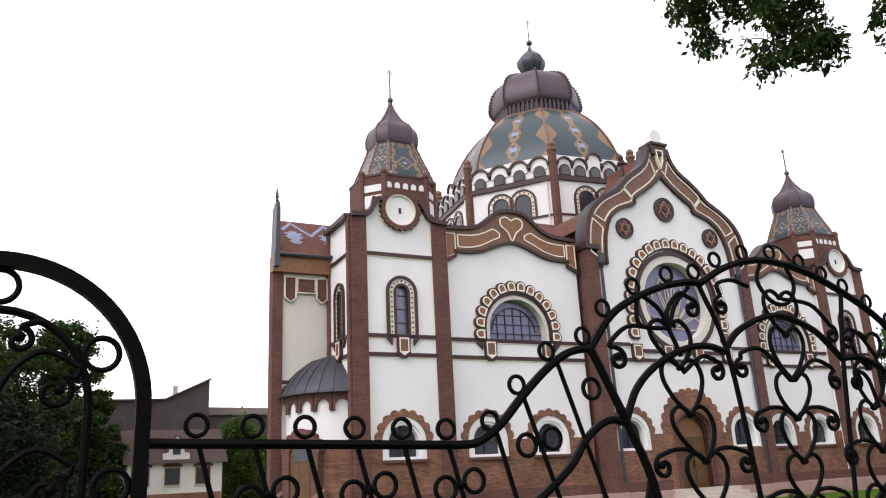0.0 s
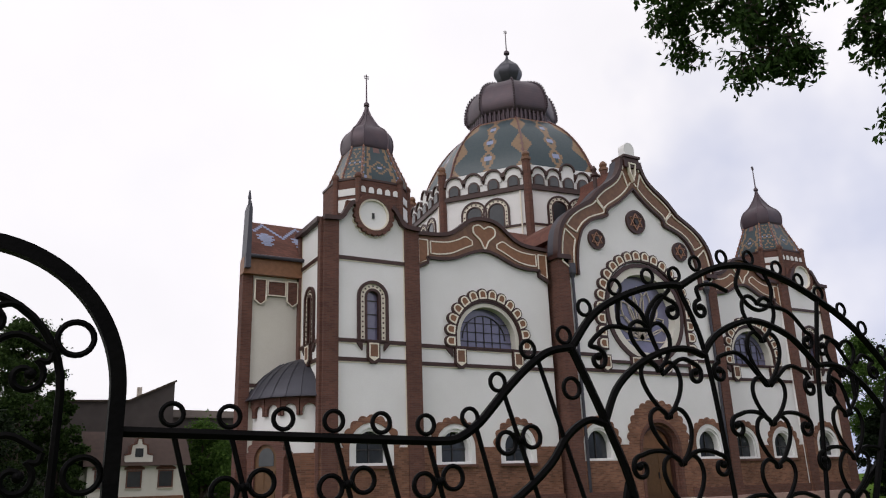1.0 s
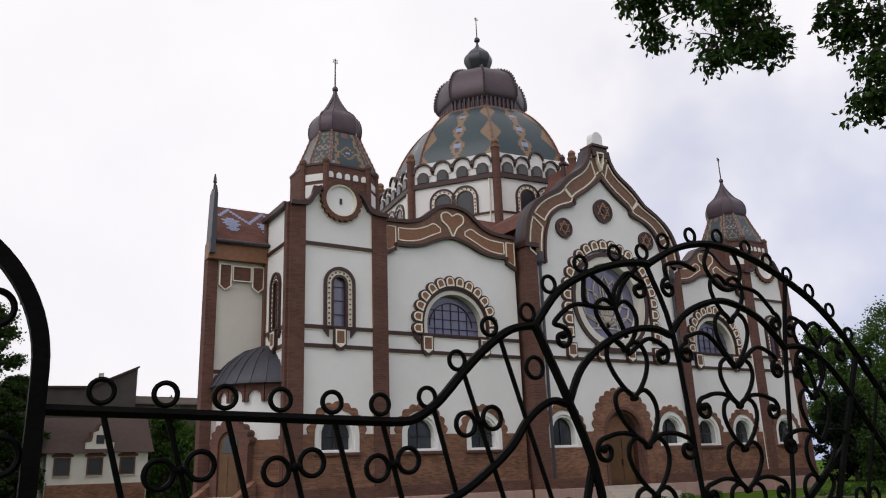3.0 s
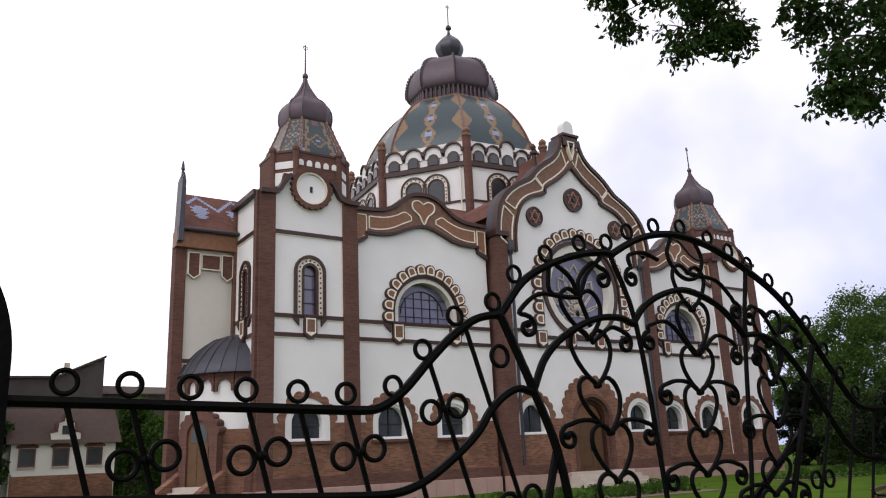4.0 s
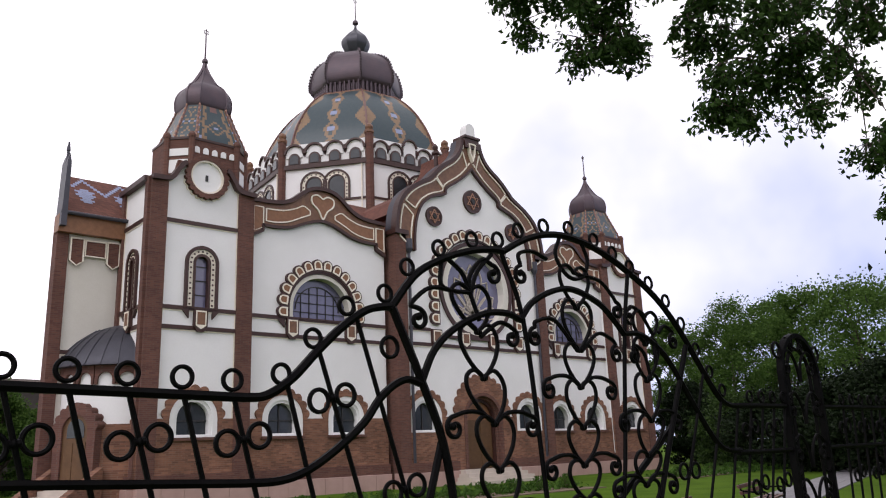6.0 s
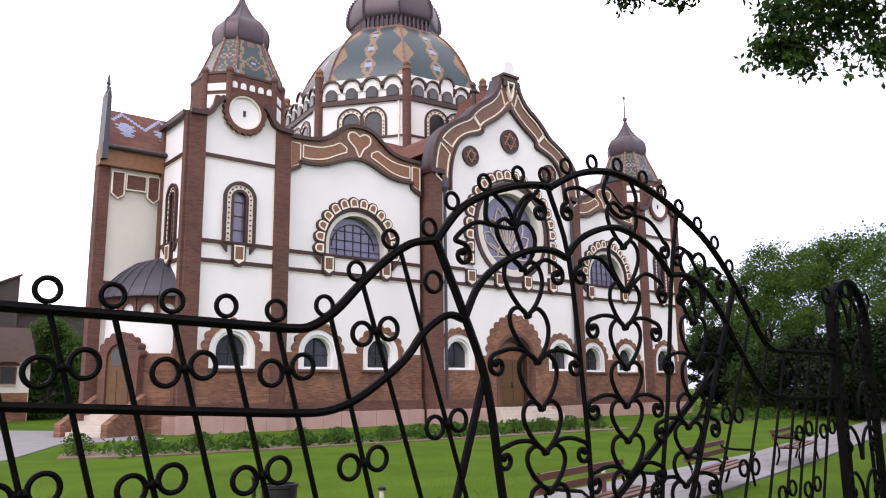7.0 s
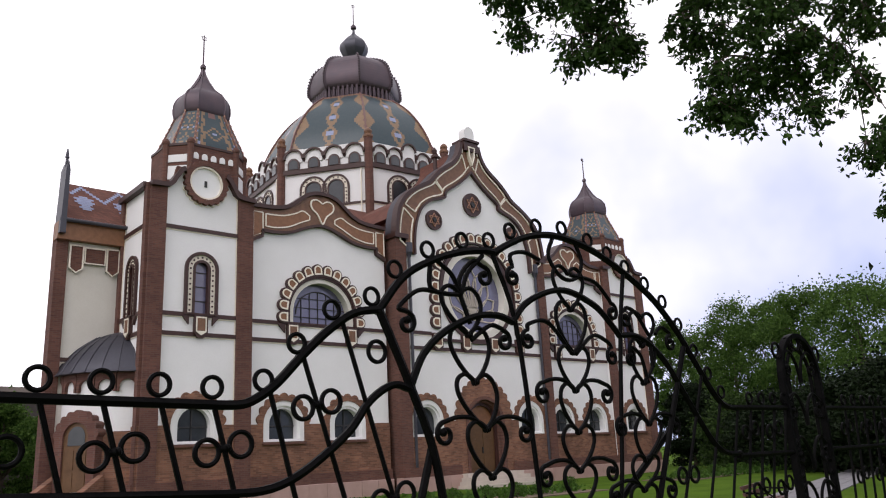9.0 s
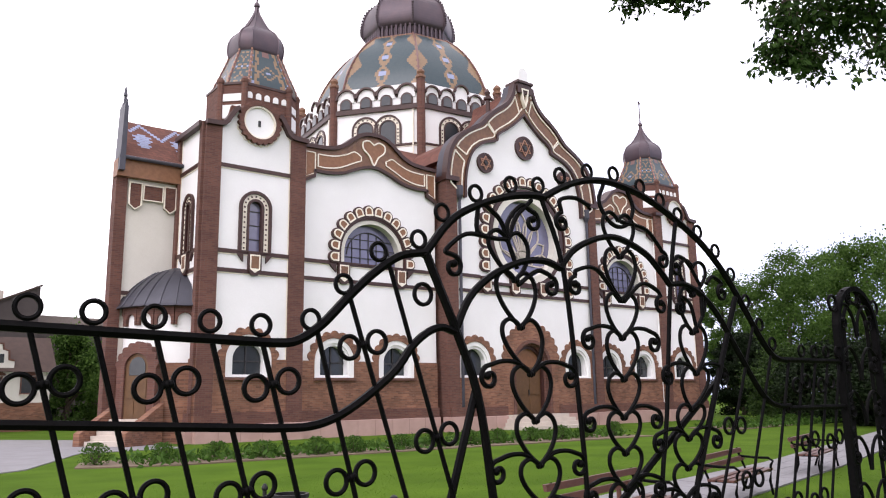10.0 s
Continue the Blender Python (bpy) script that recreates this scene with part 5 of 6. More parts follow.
# scrolls inside the lobes
for s, z, k, tail in ((1.45, 1.985, 1, [(1.60, 2.085), (1.50, 2.085), (1.425, 2.03)]), (1.77, 2.155, 1, [(1.70, 2.0), (1.66, 2.12), (1.72, 2.20)]), (1.905, 2.170, -1, [(2.04, 2.245), (1.97, 2.262), (1.90, 2.245)]),
                      (2.418, 2.095, -1, [(2.20, 2.21), (2.33, 2.20), (2.40, 2.15)]), (2.50, 2.075, 1, [(2.64, 2.02), (2.57, 2.10), (2.515, 2.12)]),
                      (1.84, 1.955, 1, [(1.70, 1.95), (1.78, 2.0), (1.83, 1.995)]), (1.955, 1.965, -1, [(2.17, 1.93), (2.06, 2.03), (1.965, 2.02)]),
                      (2.395, 1.93, 1, [(2.19, 1.93), (2.29, 2.0), (2.37, 1.985)]), (2.50, 1.93, -1, [(2.60, 1.84), (2.57, 1.94), (2.52, 1.97)]), (2.78, 2.0, 1, [(2.68, 2.03), (2.72, 2.06), (2.77, 2.045)])):
    spiral(s, z, 0.034, gate, 90 if k > 0 else 90, 1.05, -k if s < 2.1 else k, tail)
bar("lobe_heart", [(1.55, 2.178), (1.545, 2.10), (1.60, 2.085), (1.67, 2.088)], 0.0075, gate, smooth_n=4)
bar("lobe_heart", [(1.575, 2.185), (1.63, 2.15), (1.655, 2.11), (1.665, 2.085), (1.70, 2.16), (1.77, 2.225)], 0.0075, gate, smooth_n=4)
bar("lobe_heart", [(2.12, 2.335), (2.09, 2.27), (2.13, 2.21), (2.184, 2.19), (2.24, 2.21), (2.27, 2.27), (2.24, 2.335)], 0.0075, gate, smooth_n=4)

LEAN = -0.28


def run(name, s0, s1, first, step, par, lean, ph=0, climb=0.0):
    """Level rails with slanting balusters, rings above and ring pairs on the bars."""
    tilt = lambda s: climb * (s1 - s) / (s1 - s0)
    bar("top_rail", [(s0, 1.752 + climb), ((s0 + s1) / 2, 1.752 + climb / 2), (s1, 1.752)], 0.0125, par)
    bar("lower_rail", [(s0, 1.557 + 1.5 * climb), (s1, 1.555)], 0.0114, par)
    bar("bottom_rail", [(s0, 0.14), (s1, 0.14)], 0.0125, par)
    s, i = first, ph
    while s < s1 - 0.01:
        baluster(s, 1.752 + tilt(s), i, par, lean)
        ring(s - 0.005, 1.792 + tilt(s), par)
        s, i = s + step, i + 1


def baluster(s, zt, i, par, lean, pairs=(1.655, 1.19, 0.72)):
    f = lambda z: s + lean * (z - zt)
    bar("baluster", [(s, zt), (f(1.2), 1.2), (f(0.12), 0.12)], 0.0064, par)
    for z in (pairs if i % 2 == 0 else [p - 0.235 for p in pairs]):
        for k in (-1, 1):
            ring(f(z) + k * 0.041, z + k * 0.008, par, RINGB)
        collar(f(z), z, par, 0.014, 0.011)


fence = thing("wrought_iron_fence", "black wrought-iron fence panel with rings on slanting bars", "fence", "fence panels")
run("left", 0.14, 0.905, 0.258, 0.1235, fence, LEAN, 1, 0.022)
for i, (s, zt, z1) in enumerate(((1.02, 1.782, 1.43), (1.114, 1.868, 1.755), (1.232, 1.972, 1.515))):
    f = lambda z: s - (0.28, 0.34, 0.335)[i] * (z - zt)
    bar("baluster", [(s, zt), (f(1.2), 1.2), (f(0.12), 0.12)], 0.0064, gate)
    for z in (z1, z1 - 0.47):
        for k in (-1, 1):
            ring(f(z) + k * 0.041, z + k * 0.008, gate, RINGB)
        collar(f(z), z, gate, 0.014, 0.011)
for i, (s, zt, lean) in enumerate(((2.985, 1.90, 0.48), (3.095, 1.78, 0.44), (3.227, 1.752, 0.37))):
    f = lambda z: s + lean * (z - zt)
    bar("baluster", [(s, zt), (f(1.2), 1.2), (f(0.3), 0.3)], 0.0064, gate)
    for z in (1.50 - 0.2 * i, 1.10 - 0.2 * i):
        for k in (-1, 1):
            ring(f(z) + k * 0.041, z, gate, RINGB)
fence2 = thing("wrought_iron_fence", "black wrought-iron fence panel with rings on slanting bars", "fence", "fence panels")
run("right", 3.18, 3.675, 3.34, 0.105, fence2, 0.33, 0)
fence3 = thing("wrought_iron_fence", "black wrought-iron fence panel receding beside the trees", "fence", "fence panels")
run("far", 4.04, 9.0, 4.3, 0.12, fence3, 0.12, 0)
fence4 = thing("wrought_iron_fence", "black wrought-iron fence panel with rings on slanting bars", "fence", "fence panels")
run("near", -2.6, -0.45, -2.5, 0.1205, fence4, LEAN, 0)


def arched_post(c, r, top, group, w=0.026):
    p = thing("arched_fence_pier", "black wrought-iron arched pier with scrolls", "fence pier", group)
    zs = top - r * 1.05
    line = [(c - r, 0.0), (c - r, 1.0), (c - r, zs)] + [(c - r * math.cos(radians(a)), zs + r * 1.05 * math.sin(radians(a))) for a in range(5, 180, 5)] + [(c + r, zs), (c + r, 1.0), (c + r, 0.0)]
    part("arch", ribbon(G(), [(FO + s, z) for s, z in line], w, FYP - 0.016, FYP + 0.016), IRON, p, "heavy arched flat iron frame")
    q = r * 0.63
    bar("inner_arch", [(c - q, 0.1), (c - q, zs)] + [(c - q * math.cos(radians(a)), zs + q * 1.1 * math.sin(radians(a))) for a in range(10, 180, 10)] + [(c + q, zs), (c + q, 0.1)], 0.0095, p, dy=0.004)
    ring(c, zs + r * 0.86, p, RINGP)
    for k in (-1, 1):
        spiral(c + k * 0.045, zs + 0.14, 0.028, p, 90, 1.0, -k, [(c + k * 0.10, zs + 0.175), (c + k * 0.08, zs + 0.18), (c + k * 0.06, zs + 0.175)])
        ring(c + k * 0.205, zs + 0.115, p, RINGP)
        ring(c + k * (r + q) / 2, zs - 0.16, p, RINGP)
        ring(c + k * (r + q) / 2, zs - 0.42, p, RINGP)
        for j in range(6):
            z = zs + 0.10 - 0.20 * j
            bar("scroll_arc", [(c + k * 0.165, z - 0.015), (c + k * 0.10, z + 0.018), (c + k * 0.05, z - 0.008), (c + k * 0.018, z - 0.06), (c + k * 0.004, z - 0.13)], 0.008, p, smooth_n=4)
            spiral(c + k * 0.118, z - 0.066, 0.038, p, 60 if k > 0 else 120, 1.1, -k, [(c + k * 0.165, z - 0.015), (c + k * 0.158, z - 0.035)])

arched_post(-0.155, 0.295, 2.158, "arched piers", 0.031)
arched_post(3.855, 0.185, 2.095, "arched piers", 0.021)
arched_post(9.2, 0.28, 2.1, "arched piers")

# ---- garden things ----
def bench(at, turn):
    b = thing("garden_bench", "red-brown slatted bench with black iron legs", "bench", "benches", at)
    b.rotation_euler = (0, 0, radians(turn))
    L = 2.3
    for i in range(3):
        part("seat_slat", G().box(-L / 2, L / 2, -0.2 + i * 0.14, -0.10 + i * 0.14, 0.385, 0.415), BENCHWOOD, b)
    for i in range(2):
        z = 0.53 + i * 0.125
        part("back_slat", G().add([(x, y, zz) for x in (-L / 2, L / 2) for y, zz in ((0.24 + i * 0.04, z), (0.28 + i * 0.04, z), (0.30 + i * 0.04, z + 0.07), (0.26 + i * 0.04, z + 0.07))],
                                  [(0, 1, 2, 3), (4, 7, 6, 5), (0, 4, 5, 1), (1, 5, 6, 2), (2, 6, 7, 3), (3, 7, 4, 0)]), BENCHWOOD, b)
    for s in (-1, 1):
        x = s * (L / 2 - 0.15)
        part("leg", G().tube([(x, -0.2, 0.0), (x, -0.17, 0.22), (x, -0.2, 0.38), (x, 0.2, 0.38), (x, 0.33, 0.73)], 0.022, 6), IRON, b, "", True)
        part("leg", G().tube([(x, 0.28, 0.0), (x, 0.2, 0.22), (x, 0.2, 0.38)], 0.022, 6), IRON, b, "", True)
        part("armrest", G().tube([(x, 0.28, 0.6), (x, 0.05, 0.58), (x, -0.17, 0.58), (x, -0.24, 0.53), (x, -0.2, 0.47), (x, -0.19, 0.39)], 0.02, 6), IRON, b, "", True)


for at, turn in [((-22.15, -24.45, 0), 15), ((-18.0, -23.36, 0), 17), ((-12.7, -21.85, 0), 17)]:
    bench(at, turn)


def bin_(at):
    b = thing("litter_bin", "dark steel cylindrical litter bin on a post", "bin", "", at)
    part("drum", G().lathe([(0.145, 0.12), (0.16, 0.14), (0.165, 0.72), (0.178, 0.73), (0.178, 0.76), (0.15, 0.76), (0.15, 0.3)], 18, 0, 0), BINM, b, "", True)
    part("post", G().tube([(-0.26, 0, 0), (-0.26, 0, 0.8)], 0.02, 8), BINM, b, "", True)
    part("knob", G().lathe([(0.01, 0.79), (0.03, 0.82), (0.03, 0.84), (0.01, 0.87)], 8, -0.26, 0), BINM, b, "", True)
    part("bracket", G().box(-0.26, -0.15, -0.02, 0.02, 0.5, 0.54), BINM, b)


bin_((-25.75, -23.5, 0))


def bollard(at):
    b = thing("garden_light", "low garden bollard light with a clear band", "bollard light", "bollard lights", at)
    part("stem", G().lathe([(0.045, 0), (0.036, 0.03), (0.036, 0.36), (0.042, 0.37)], 12, 0, 0), BENCHWOOD, b, "", True)
    part("lens", G().lathe([(0.03, 0.37), (0.03, 0.5)], 12, 0, 0), STONE, b, "", True)
    part("cap", G().lathe([(0.045, 0.5), (0.045, 0.53), (0.02, 0.55)], 12, 0, 0), BINM, b, "", True)


for at in [(-24.1, -22.8, 0), (-27.4, -20.8, 0), (-20.0, -22.6, 0)]:
    bollard(at)

# ---- plants ----
def leaves(g, pts, size, rng, stretch=1.9, droop=0.0, wide=0.42):
    """Small folded leaves at the given points."""
    for p in pts:
        d = Vector((rng.gauss(0, 1), rng.gauss(0, 1), rng.gauss(0, 0.6) - droop)).normalized()
        u = d.cross(Vector((rng.gauss(0, 1), rng.gauss(0, 1), rng.gauss(0, 1)))).normalized()
        s = size * rng.uniform(0.65, 1.3)
        b = d.cross(u) * s * 0.12
        p = Vector(p)
        m = p + d * s * 0.5 * stretch * 0.5
        g.add([p, m + u * s * wide + b, p + d * s * stretch * 0.5, m - u * s * wide + b], [(0, 1, 2), (0, 2, 3)])


def shrub(at, r, h, rng):
    b = thing("low_shrub", "small round green shrub at the lawn's edge", "shrub", "shrubs along the bed", at)
    g = G()
    pts = []
    for _ in range(900):
        a, t = rng.uniform(0, 2 * math.pi), rng.random() ** 0.5
        z = rng.uniform(0.05, 1)
        q = r * t * math.sqrt(max(0.05, 1 - (z - 0.35) ** 2 / 0.5)) * rng.uniform(0.8, 1.15)
        pts.append((q * math.cos(a), q * math.sin(a), z * h))
    leaves(g, pts, 0.055, rng)
    part("foliage", g, SHRUB, b, normals=False)
    g = G()
    for i in range(5):
        a = i * 1.3
        g.tube([(0, 0, 0), (0.12 * math.cos(a), 0.12 * math.sin(a), h * 0.4), (0.25 * r * math.cos(a), 0.25 * r * math.sin(a), h * 0.75)], [0.02, 0.015, 0.006], 4)
    part("stems", g, BARK, b)


rng = random.Random(5)
for x, y in [(-23.6 + i * 1.5, -8.0 - min(1.0, 0.35 * i)) for i in range(14)] + [(5.0 + i * 1.6, -8.6 + 0.12 * i) for i in range(11)]:
    shrub((x + rng.uniform(-0.2, 0.2), y + rng.uniform(-0.15, 0.15), 0.03), rng.uniform(0.34, 0.43), rng.uniform(0.46, 0.56), rng)
# lower plants of the beds
g = G()
for x0, x1, n in ((-23.0, -3.2, 2200), (4.2, 22.0, 2400)):
    pts = [(rng.uniform(x0, x1), rng.uniform(-9.6, -6.8), rng.uniform(0.02, 0.33) * rng.random()) for _ in range(n)]
    leaves(g, pts, 0.15, rng, 2.6, -0.8)
tagged(part("bed_plants", g, SHRUB, None, "low mixed green bed plants", normals=False, kind="stuff"), category="plants")


def branch_tree(name, base, height, spread, clumps, per, leaf, m, rng, label, lean=(0, 0), low=0.28, group="park trees", trunk_r=0.25):
    t = thing(name, label, "tree", group, base)
    k = part("trunk", G().tube([(0, 0, 0), (0.1, 0.05, height * 0.25), (lean[0] * 0.4, lean[1] * 0.4, height * 0.5), (lean[0] * 0.8, lean[1] * 0.8, height * 0.85)], [trunk_r, trunk_r * 0.75, trunk_r * 0.5, 0.04], 8), BARK, t, "", True)
    g, gl = G(), G()
    for i in range(clumps):
        a = rng.uniform(0, 2 * math.pi)
        z = height * (low + (0.98 - low) * rng.random() ** 0.85)
        f = (z / height - low) / (1 - low)
        q = spread * (math.sin(math.pi * min(1, max(0.08, 0.18 + 0.78 * f))) ** 0.75) * rng.random() ** 0.45
        c = Vector((lean[0] * z / height + q * math.cos(a), lean[1] * z / height + q * math.sin(a), z))
        if i % 3 == 0:
            z1 = max(height * 0.2, z - q * 0.7)
            gl.tube([(lean[0] * z1 / height, lean[1] * z1 / height, z1), tuple(c * 0.5 + Vector((0, 0, z1 + z)) * 0.25 + Vector((0, 0, 0.0))), tuple(c)], [0.07, 0.045, 0.012], 4)
        cr = spread * rng.uniform(0.06, 0.16)
        leaves(g, [(c.x + rng.gauss(0, cr), c.y + rng.gauss(0, cr), c.z + rng.gauss(0, cr * (0.9 if m is LEAF2 else 0.6))) for _ in range(per)], leaf, rng)
    part("branchwork", gl, BARK, t)
    part("crown", g, m, t, normals=False)


rng = random.Random(11)
# bearing and distance from the gate, height, spread, crown base, foliage
PARK = [(12.4, 60, 6.5, 2.2, 0.0, LEAF2), (14.0, 62, 5.5, 2.2, 0.0, LEAF2), (59.4, 84, 12.5, 4.5, 0.15, LEAF2), (61.6, 80, 14.5, 4.5, 0.2, LEAF2),
        (64.2, 76, 14.0, 4.5, 0.2, LEAF2), (66.4, 72, 13.5, 4.5, 0.2, LEAF2), (69.5, 66, 12.5, 5.0, 0.2, LEAF2), (73.0, 60, 12, 5.5, 0.2, LEAF2),
        (57.5, 84, 14.0, 2.4, 0.22, LEAF2)]
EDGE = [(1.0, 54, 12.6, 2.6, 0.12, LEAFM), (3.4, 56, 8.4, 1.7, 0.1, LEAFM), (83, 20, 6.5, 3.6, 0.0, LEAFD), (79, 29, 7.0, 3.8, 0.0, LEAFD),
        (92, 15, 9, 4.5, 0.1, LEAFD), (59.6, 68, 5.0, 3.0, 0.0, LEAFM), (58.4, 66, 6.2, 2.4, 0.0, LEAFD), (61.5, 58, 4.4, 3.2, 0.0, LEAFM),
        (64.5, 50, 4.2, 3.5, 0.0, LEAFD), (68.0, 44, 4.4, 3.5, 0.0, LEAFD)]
# bearings 128, 113, 106: unseen trees added to block sky light from the lawn
HEDGE_AND_UNSEEN = [(72.0, 40, 5.0, 3.5, 0.0, LEAFD), (77, 40, 7, 4.5, 0.0, LEAFD), (-1.6, 60, 12, 4.5, 0.1, LEAFM), (-4.0, 52, 12, 4.5, 0.1, LEAFM),
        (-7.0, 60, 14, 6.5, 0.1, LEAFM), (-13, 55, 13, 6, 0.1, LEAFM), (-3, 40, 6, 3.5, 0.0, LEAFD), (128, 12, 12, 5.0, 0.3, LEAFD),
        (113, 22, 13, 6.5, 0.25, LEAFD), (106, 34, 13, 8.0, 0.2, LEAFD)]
for b, d, h, sp, low, mt in PARK + EDGE + HEDGE_AND_UNSEEN:
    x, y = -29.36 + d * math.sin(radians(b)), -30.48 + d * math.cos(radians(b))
    branch_tree("broadleaf_tree", (x, y, 0), h, sp, 70 if mt is LEAF2 else 90, 260 if mt is LEAF2 else 260, 0.13 + d * 0.0011, mt, rng, "tall leafy green tree beyond the garden" if mt in (LEAF2, LEAFM) else "dense evergreen with shade-darkened leaves at the garden's edge", low=low)

# street tree whose boughs hang into view
rng = random.Random(23)
tree = thing("street_tree", "leafy street tree with drooping boughs overhead", "tree", "", (-22.4, -33.2, 0))
TB = Vector((-22.4, -33.2, 0))
part("trunk", G().tube([(0, 0, 0), (0.05, 0.02, 1.6), (-0.1, 0.15, 3.4), (-0.2, 0.3, 7.2)], [0.24, 0.2, 0.17, 0.11], 10), BARK, tree, "", True)
gl, gt = G(), G()
pts = []
EYE = Vector((-29.36, -30.48, 1.6))
cl = []
# three drooping sprays, each a run of clumps by bearing and height seen from the pavement
SPRAYS = [
    [(48.8, 31.6), (49.3, 29.4), (52.0, 31.3), (54.2, 30.7), (56.4, 30.1), (57.9, 31.4), (54.5, 28.8), (53.2, 27.6), (56.6, 28.1), (57.3, 26.9), (55.4, 27.5)],
    [(61.6, 27.9), (62.8, 29.6), (62.3, 26.6), (64.1, 29.2), (64.4, 26.6), (63.4, 24.2), (62.8, 21.9), (64.4, 22.5), (64.8, 20.9), (65.5, 24.2), (66.5, 26.4), (66.5, 28.7), (68.3, 27.4), (67.6, 24.6),
     (66.4, 22.6), (69.8, 27.9), (69.5, 25.2), (68.7, 23.0), (68.8, 20.8), (71.2, 23.6), (72.2, 21.8), (72.0, 26.6), (73.6, 25.4), (74.4, 27.4)],
    [(72.0, 17.2), (73.6, 18.4), (73.4, 14.5)]]
for spray in SPRAYS:
    for b, e in spray + [(b + u, e + up) for b, e in spray if e > 28.5 for u, up in ((-0.7, 2.4), (0.8, 4.4), (0.2, 6.6))]:
        d = rng.uniform(5.7, 6.5)
        cl.append(EYE + d * Vector((math.sin(radians(b)) * math.cos(radians(e)), math.cos(radians(b)) * math.cos(radians(e)), math.sin(radians(e)))) - TB)
fork = Vector((-0.2, 0.3, 6.9))
cl.sort(key=lambda c: (c - fork).length)
for n_, c in enumerate(cl):
    near = min(cl[:n_], key=lambda p: (p - c).length) if n_ else None
    gl = G()
    if near is not None and (near - c).length < 1.1:
        start = near + Vector((0, 0, 0.13))
        mid = start.lerp(c, 0.5) + Vector((0, 0, 0.10))
    else:
        start, mid = fork, c.lerp(fork, 0.12)
        mid.z = c.z + rng.uniform(2.0, 2.6)
    gl.tube(smooth_line([tuple(start), tuple(mid), tuple(c + Vector((0, 0, 0.14)))], 4), [0.013 - 0.010 * (i / 8) ** 0.5 for i in range(9)], 5)
    for _ in range(16):
        st = c + Vector((rng.gauss(0, 0.062), rng.gauss(0, 0.062), rng.gauss(0.06, 0.05)))
        en = st + Vector((rng.gauss(-0.02, 0.06), rng.gauss(0, 0.06), -rng.uniform(0.03, 0.12)))
        gl.tube([tuple(c + Vector((0, 0, 0.15))), tuple(st), tuple(en)], [0.006, 0.004, 0.002], 3)
        for i in range(19 if c.z < 6 else 16):
            q = st.lerp(en, i / 18)
            pts.append(q + Vector((rng.gauss(0, 0.03), rng.gauss(0, 0.03), rng.gauss(0, 0.03))))
    part("bough", gl, BARK, tree)
leaves(gt, pts, 0.046, rng, 2.4, 0.8, 0.30)
for _ in range(70):
    c = fork + Vector((rng.gauss(0.5, 1.3), rng.gauss(0, 1.3), rng.gauss(2.0, 0.8)))
    leaves(gt, [c + Vector((rng.gauss(0, 0.3), rng.gauss(0, 0.3), rng.gauss(0, 0.25))) for _ in range(60)], 0.1, rng, 2.2, 0.4)
part("leaves", gt, LEAF, tree, "dark green pointed leaves", normals=False)

# mown grass near the fence and path
g = G()
rng = random.Random(31)
for _ in range(70000):
    x, y = rng.gauss(-22, 8), -28.3 + rng.random() ** 1.5 * 14
    h = rng.uniform(0.012, 0.028)
    a = rng.uniform(0, 6.28)
    w = 0.0045
    g.add([(x - w * math.cos(a), y - w * math.sin(a), 0), (x + w * math.cos(a), y + w * math.sin(a), 0), (x + rng.gauss(0, 0.02), y + rng.gauss(0, 0.02), h)], [(0, 1, 2)])
tagged(part("grass", g, GRASS, None, "short mown lawn grass", normals=False, kind="stuff"), category="grass")

# ---- houses beyond ----
def house(name, x0, x1, y0, y1, eave, ridge, wallm, label, wins, chimney=None):
    h = thing(name, label, "house", "", ((x0 + x1) / 2, y0, 0))
    ox, oy = (x0 + x1) / 2, y0
    w2, dp = (x1 - x0) / 2, y1 - y0
    part("wall", G().box(-w2, w2, 0, dp, -0.05, eave), wallm, h)
    part("roof", G().add([(-w2 - 0.3, -0.4, eave - 0.1), (w2 + 0.3, -0.4, eave - 0.1), (w2 + 0.3, dp + 0.4, eave - 0.1), (-w2 - 0.3, dp + 0.4, eave - 0.1), (-w2 - 0.3, dp / 2, ridge), (w2 + 0.3, dp / 2, ridge)],
                         [(0, 3, 2, 1), (0, 1, 5, 4), (2, 3, 4, 5), (0, 4, 3), (1, 2, 5)]), OLDTILE, h)
    for wx, wz, ww, wh in wins:
        f = part("window", G().prism([(wx - ww / 2 - 0.08, wz - 0.08), (wx + ww / 2 + 0.08, wz - 0.08), (wx + ww / 2 + 0.08, wz + wh + 0.08), (wx - ww / 2 - 0.08, wz + wh + 0.08)], -0.06, 0.03,
                                     [[(wx - ww / 2, wz), (wx + ww / 2, wz), (wx + ww / 2, wz + wh), (wx - ww / 2, wz + wh)]]), BRICK, h)
        part("pane", G().box(wx - ww / 2, wx + ww / 2, -0.02, 0.02, wz, wz + wh), GLASSD, f)
        part("sill", G().box(wx - ww / 2 - 0.12, wx + ww / 2 + 0.12, -0.12, 0.0, wz - 0.14, wz - 0.08), STONE, f)
    if chimney:
        part("chimney", G().box(chimney - 0.3, chimney + 0.3, dp * 0.4, dp * 0.4 + 0.6, eave, ridge + 0.9), BRICK, h)
    return h


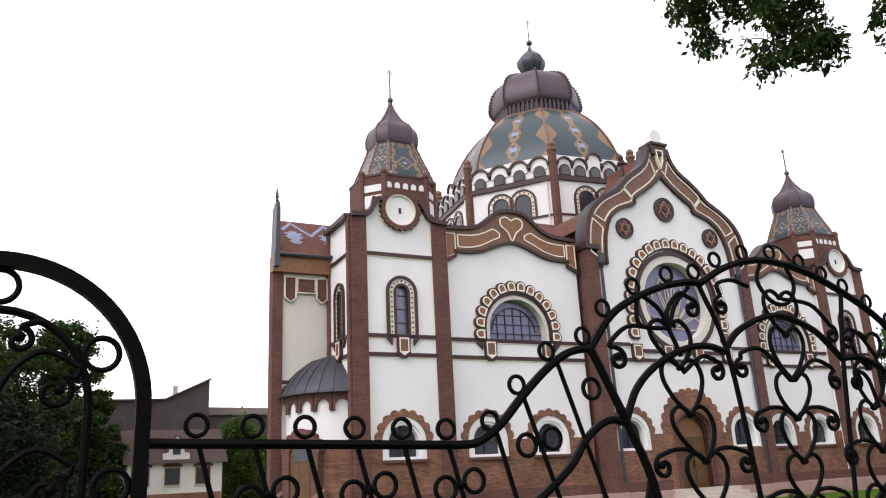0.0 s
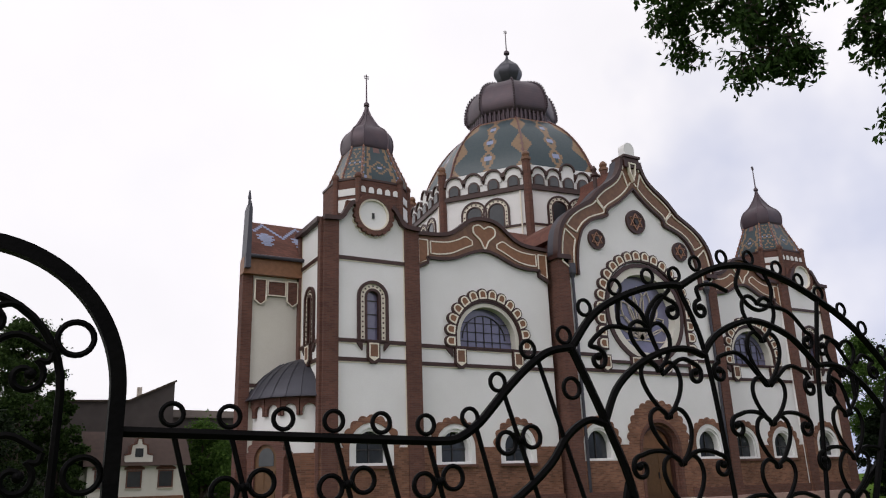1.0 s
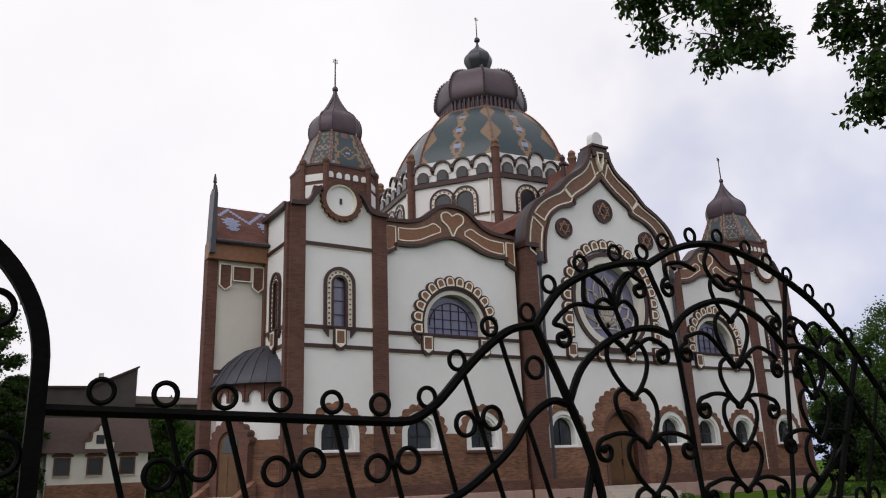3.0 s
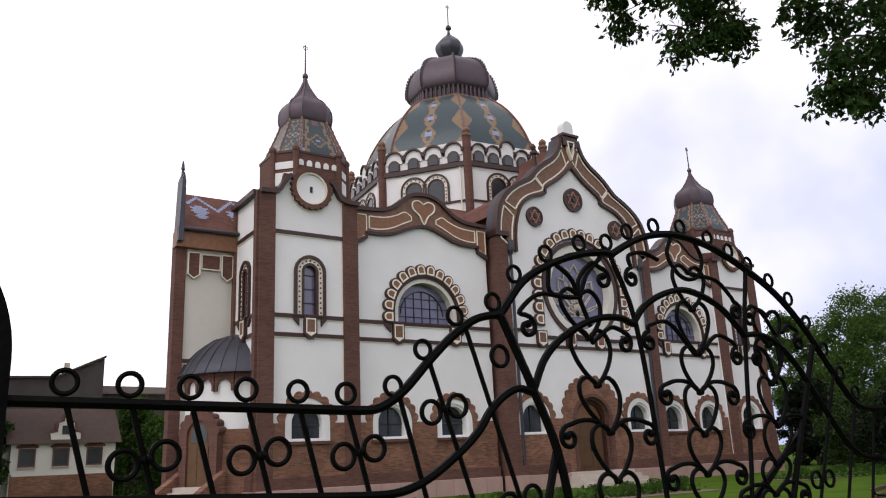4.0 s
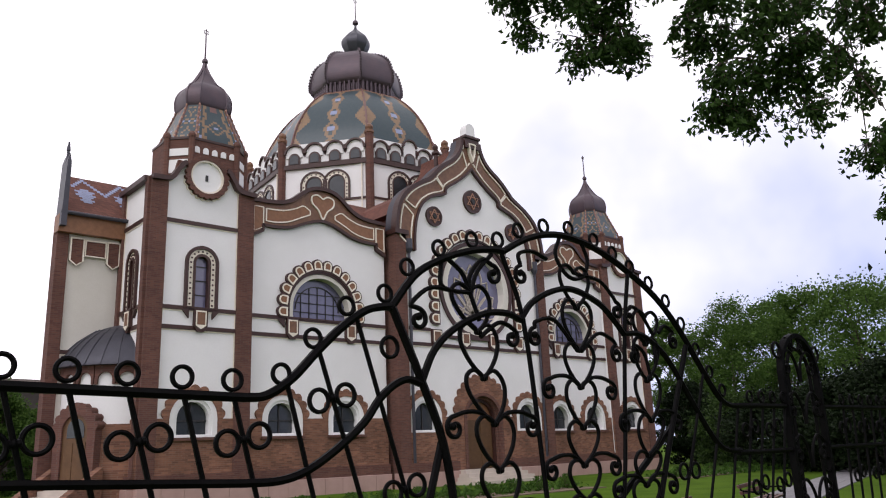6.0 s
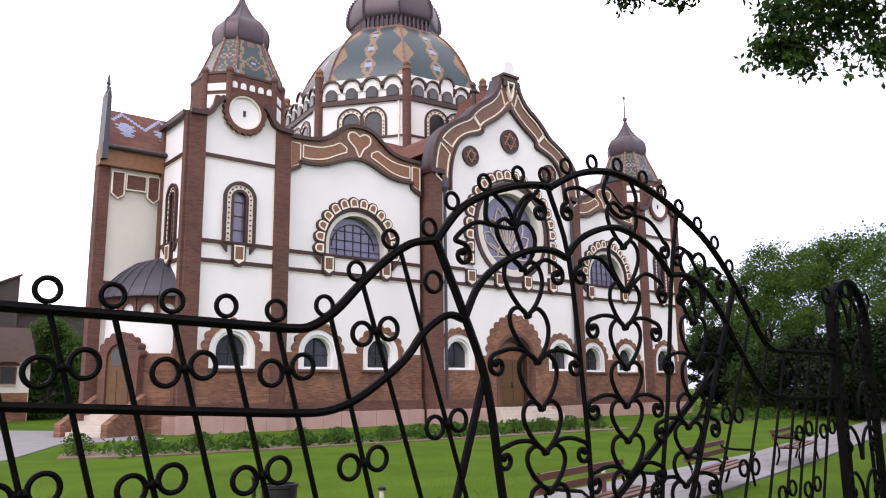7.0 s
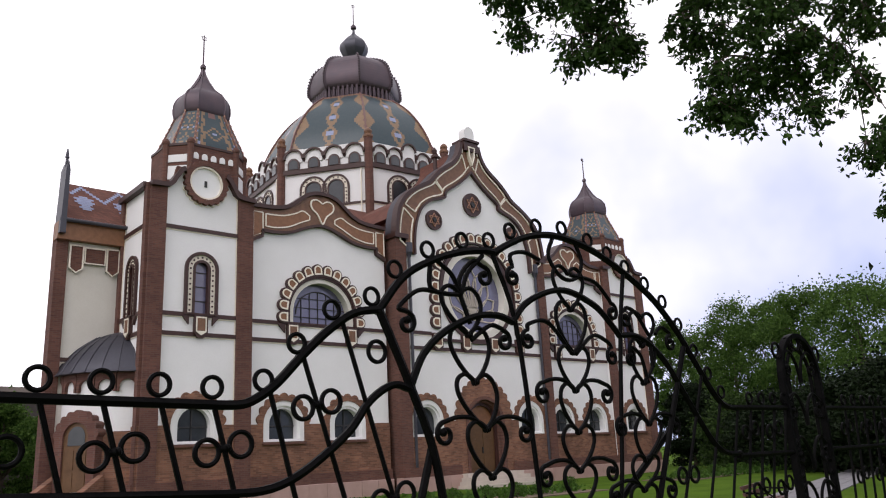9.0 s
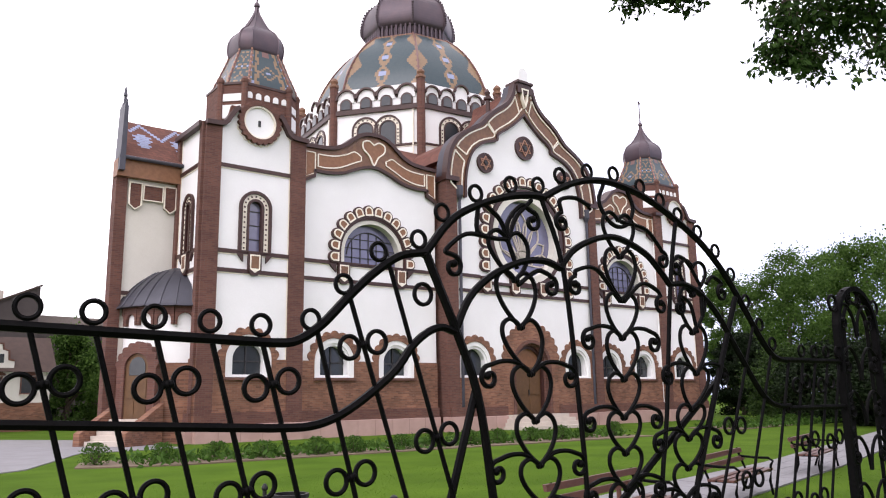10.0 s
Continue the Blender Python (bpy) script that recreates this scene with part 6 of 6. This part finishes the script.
ho = house("garden_house", -24.2, -18.2, 25.0, 30.0, 3.75, 6.0, HOUSEWALL, "small white garden house with brick-hooded windows", [(-2.1, 2.35, 0.8, 0.95), (-0.2, 2.35, 0.8, 0.95), (1.75, 2.35, 0.8, 0.95)])
part("dado", G().box(-2.94, 2.94, -0.08, 0.02, -0.05, 1.75), BRICKLOW, ho, "brown brick dado")
for x in (-2.1, -0.2, 1.75):
    part("window_hood", G().prism([(x - 0.62, 3.42), (x + 0.62, 3.42), (x + 0.62, 3.55), (x + 0.3, 3.68), (x - 0.3, 3.68), (x - 0.62, 3.55)], -0.1, 0.02), BRICK, ho)
part("gablet", G().prism([(-0.85, 3.7), (0.85, 3.7), (0.85, 4.3), (0.55, 4.35), (0.5, 4.9), (0.2, 5.0), (0.15, 5.35), (-0.15, 5.35), (-0.2, 5.0), (-0.5, 4.9), (-0.55, 4.35), (-0.85, 4.3)], -0.1, 0.9), HOUSEWALL, ho, "white stepped gablet")
part("gablet_coping", ribbon(G(), [(-0.85, 4.35), (-0.55, 4.4), (-0.5, 4.95), (-0.2, 5.05), (-0.15, 5.4), (0.15, 5.4), (0.2, 5.05), (0.5, 4.95), (0.55, 4.4), (0.85, 4.35)], 0.12, -0.15, 0.9), BRICK, ho)
part("gablet_window", G().box(-0.25, 0.25, -0.13, -0.08, 4.2, 4.75), GLASSD, ho)
oh = thing("old_house", "tall old brown house with a slanting gable", "house", "", (-20.85, 36.0, 0))
part("gable_wall", G().prism([(-10.0, -0.05), (3.65, -0.05), (3.65, 10.6), (0.2, 8.95), (-10.0, 8.75)], 0, 8.0), OLDWALL, oh)
part("roof_edge", ribbon(G(), [(3.75, 10.7), (0.2, 9.02), (-10.0, 8.82)], 0.14, -0.2, 8.2), BARK, oh)
part("chimney", G().box(0.95, 1.3, 1.0, 1.4, 9.0, 10.25), STONE, oh)
part("side_wing", G().box(3.65, 9.4, 0.6, 7.0, -0.05, 7.9), OLDWALL, oh)
part("side_wing_roof", G().add([(3.65, 0.3, 7.8), (9.6, 0.3, 7.8), (9.6, 7.2, 7.8), (3.65, 7.2, 7.8), (3.65, 3.8, 8.8), (9.6, 3.8, 8.7)], [(0, 3, 2, 1), (0, 1, 5, 4), (2, 3, 4, 5), (0, 4, 3), (1, 2, 5)]), BARK, oh)

# ---- paving slabs ----
pav = bpy.data.objects["path"]
rng = random.Random(41)
up_ = [(-27.4, -20.0), (-24.3, -21.95), (-21.6, -22.0), (-11.75, -20.0), (6.5, -14.85), (20.0, -11.0)]
lo_ = [(-28.0, -22.8), (-24.0, -24.6), (-21.2, -24.1), (-11.4, -21.7), (6.5, -16.7), (20.0, -12.9)]


def along(line, d):
    for a, b in zip(line, line[1:]):
        k = (Vector(b) - Vector(a)).length
        if d <= k:
            return Vector(a).lerp(Vector(b), d / k)
        d -= k
    return Vector(line[-1])


def length(line):
    return sum((Vector(b) - Vector(a)).length for a, b in zip(line, line[1:]))


LU, LL = length(up_), length(lo_)
for i in range(72):
    a0, a1 = along(up_, LU * i / 72), along(up_, LU * (i + 1) / 72)
    b0, b1 = along(lo_, LL * i / 72), along(lo_, LL * (i + 1) / 72)
    for k in range(4):
        q = [a0.lerp(b0, k / 4), a1.lerp(b1, k / 4), a1.lerp(b1, (k + 1) / 4), a0.lerp(b0, (k + 1) / 4)]
        c = (q[0] + q[1] + q[2] + q[3]) / 4
        z = 0.034 + rng.uniform(-0.003, 0.003)
        q = [c + (p - c) * 0.965 for p in q]
        q2 = [c + (p - c) * 0.94 for p in q]
        part("slab", G().add([(p.x, p.y, 0.0) for p in q] + [(p.x, p.y, z - 0.006) for p in q] + [(p.x, p.y, z) for p in q2],
                             [(4 + e, 4 + (e + 1) % 4, 8 + (e + 1) % 4, 8 + e) for e in range(4)] + [(e, (e + 1) % 4, 4 + (e + 1) % 4, 4 + e) for e in range(4)] + [(8, 9, 10, 11)]), PATH, pav)
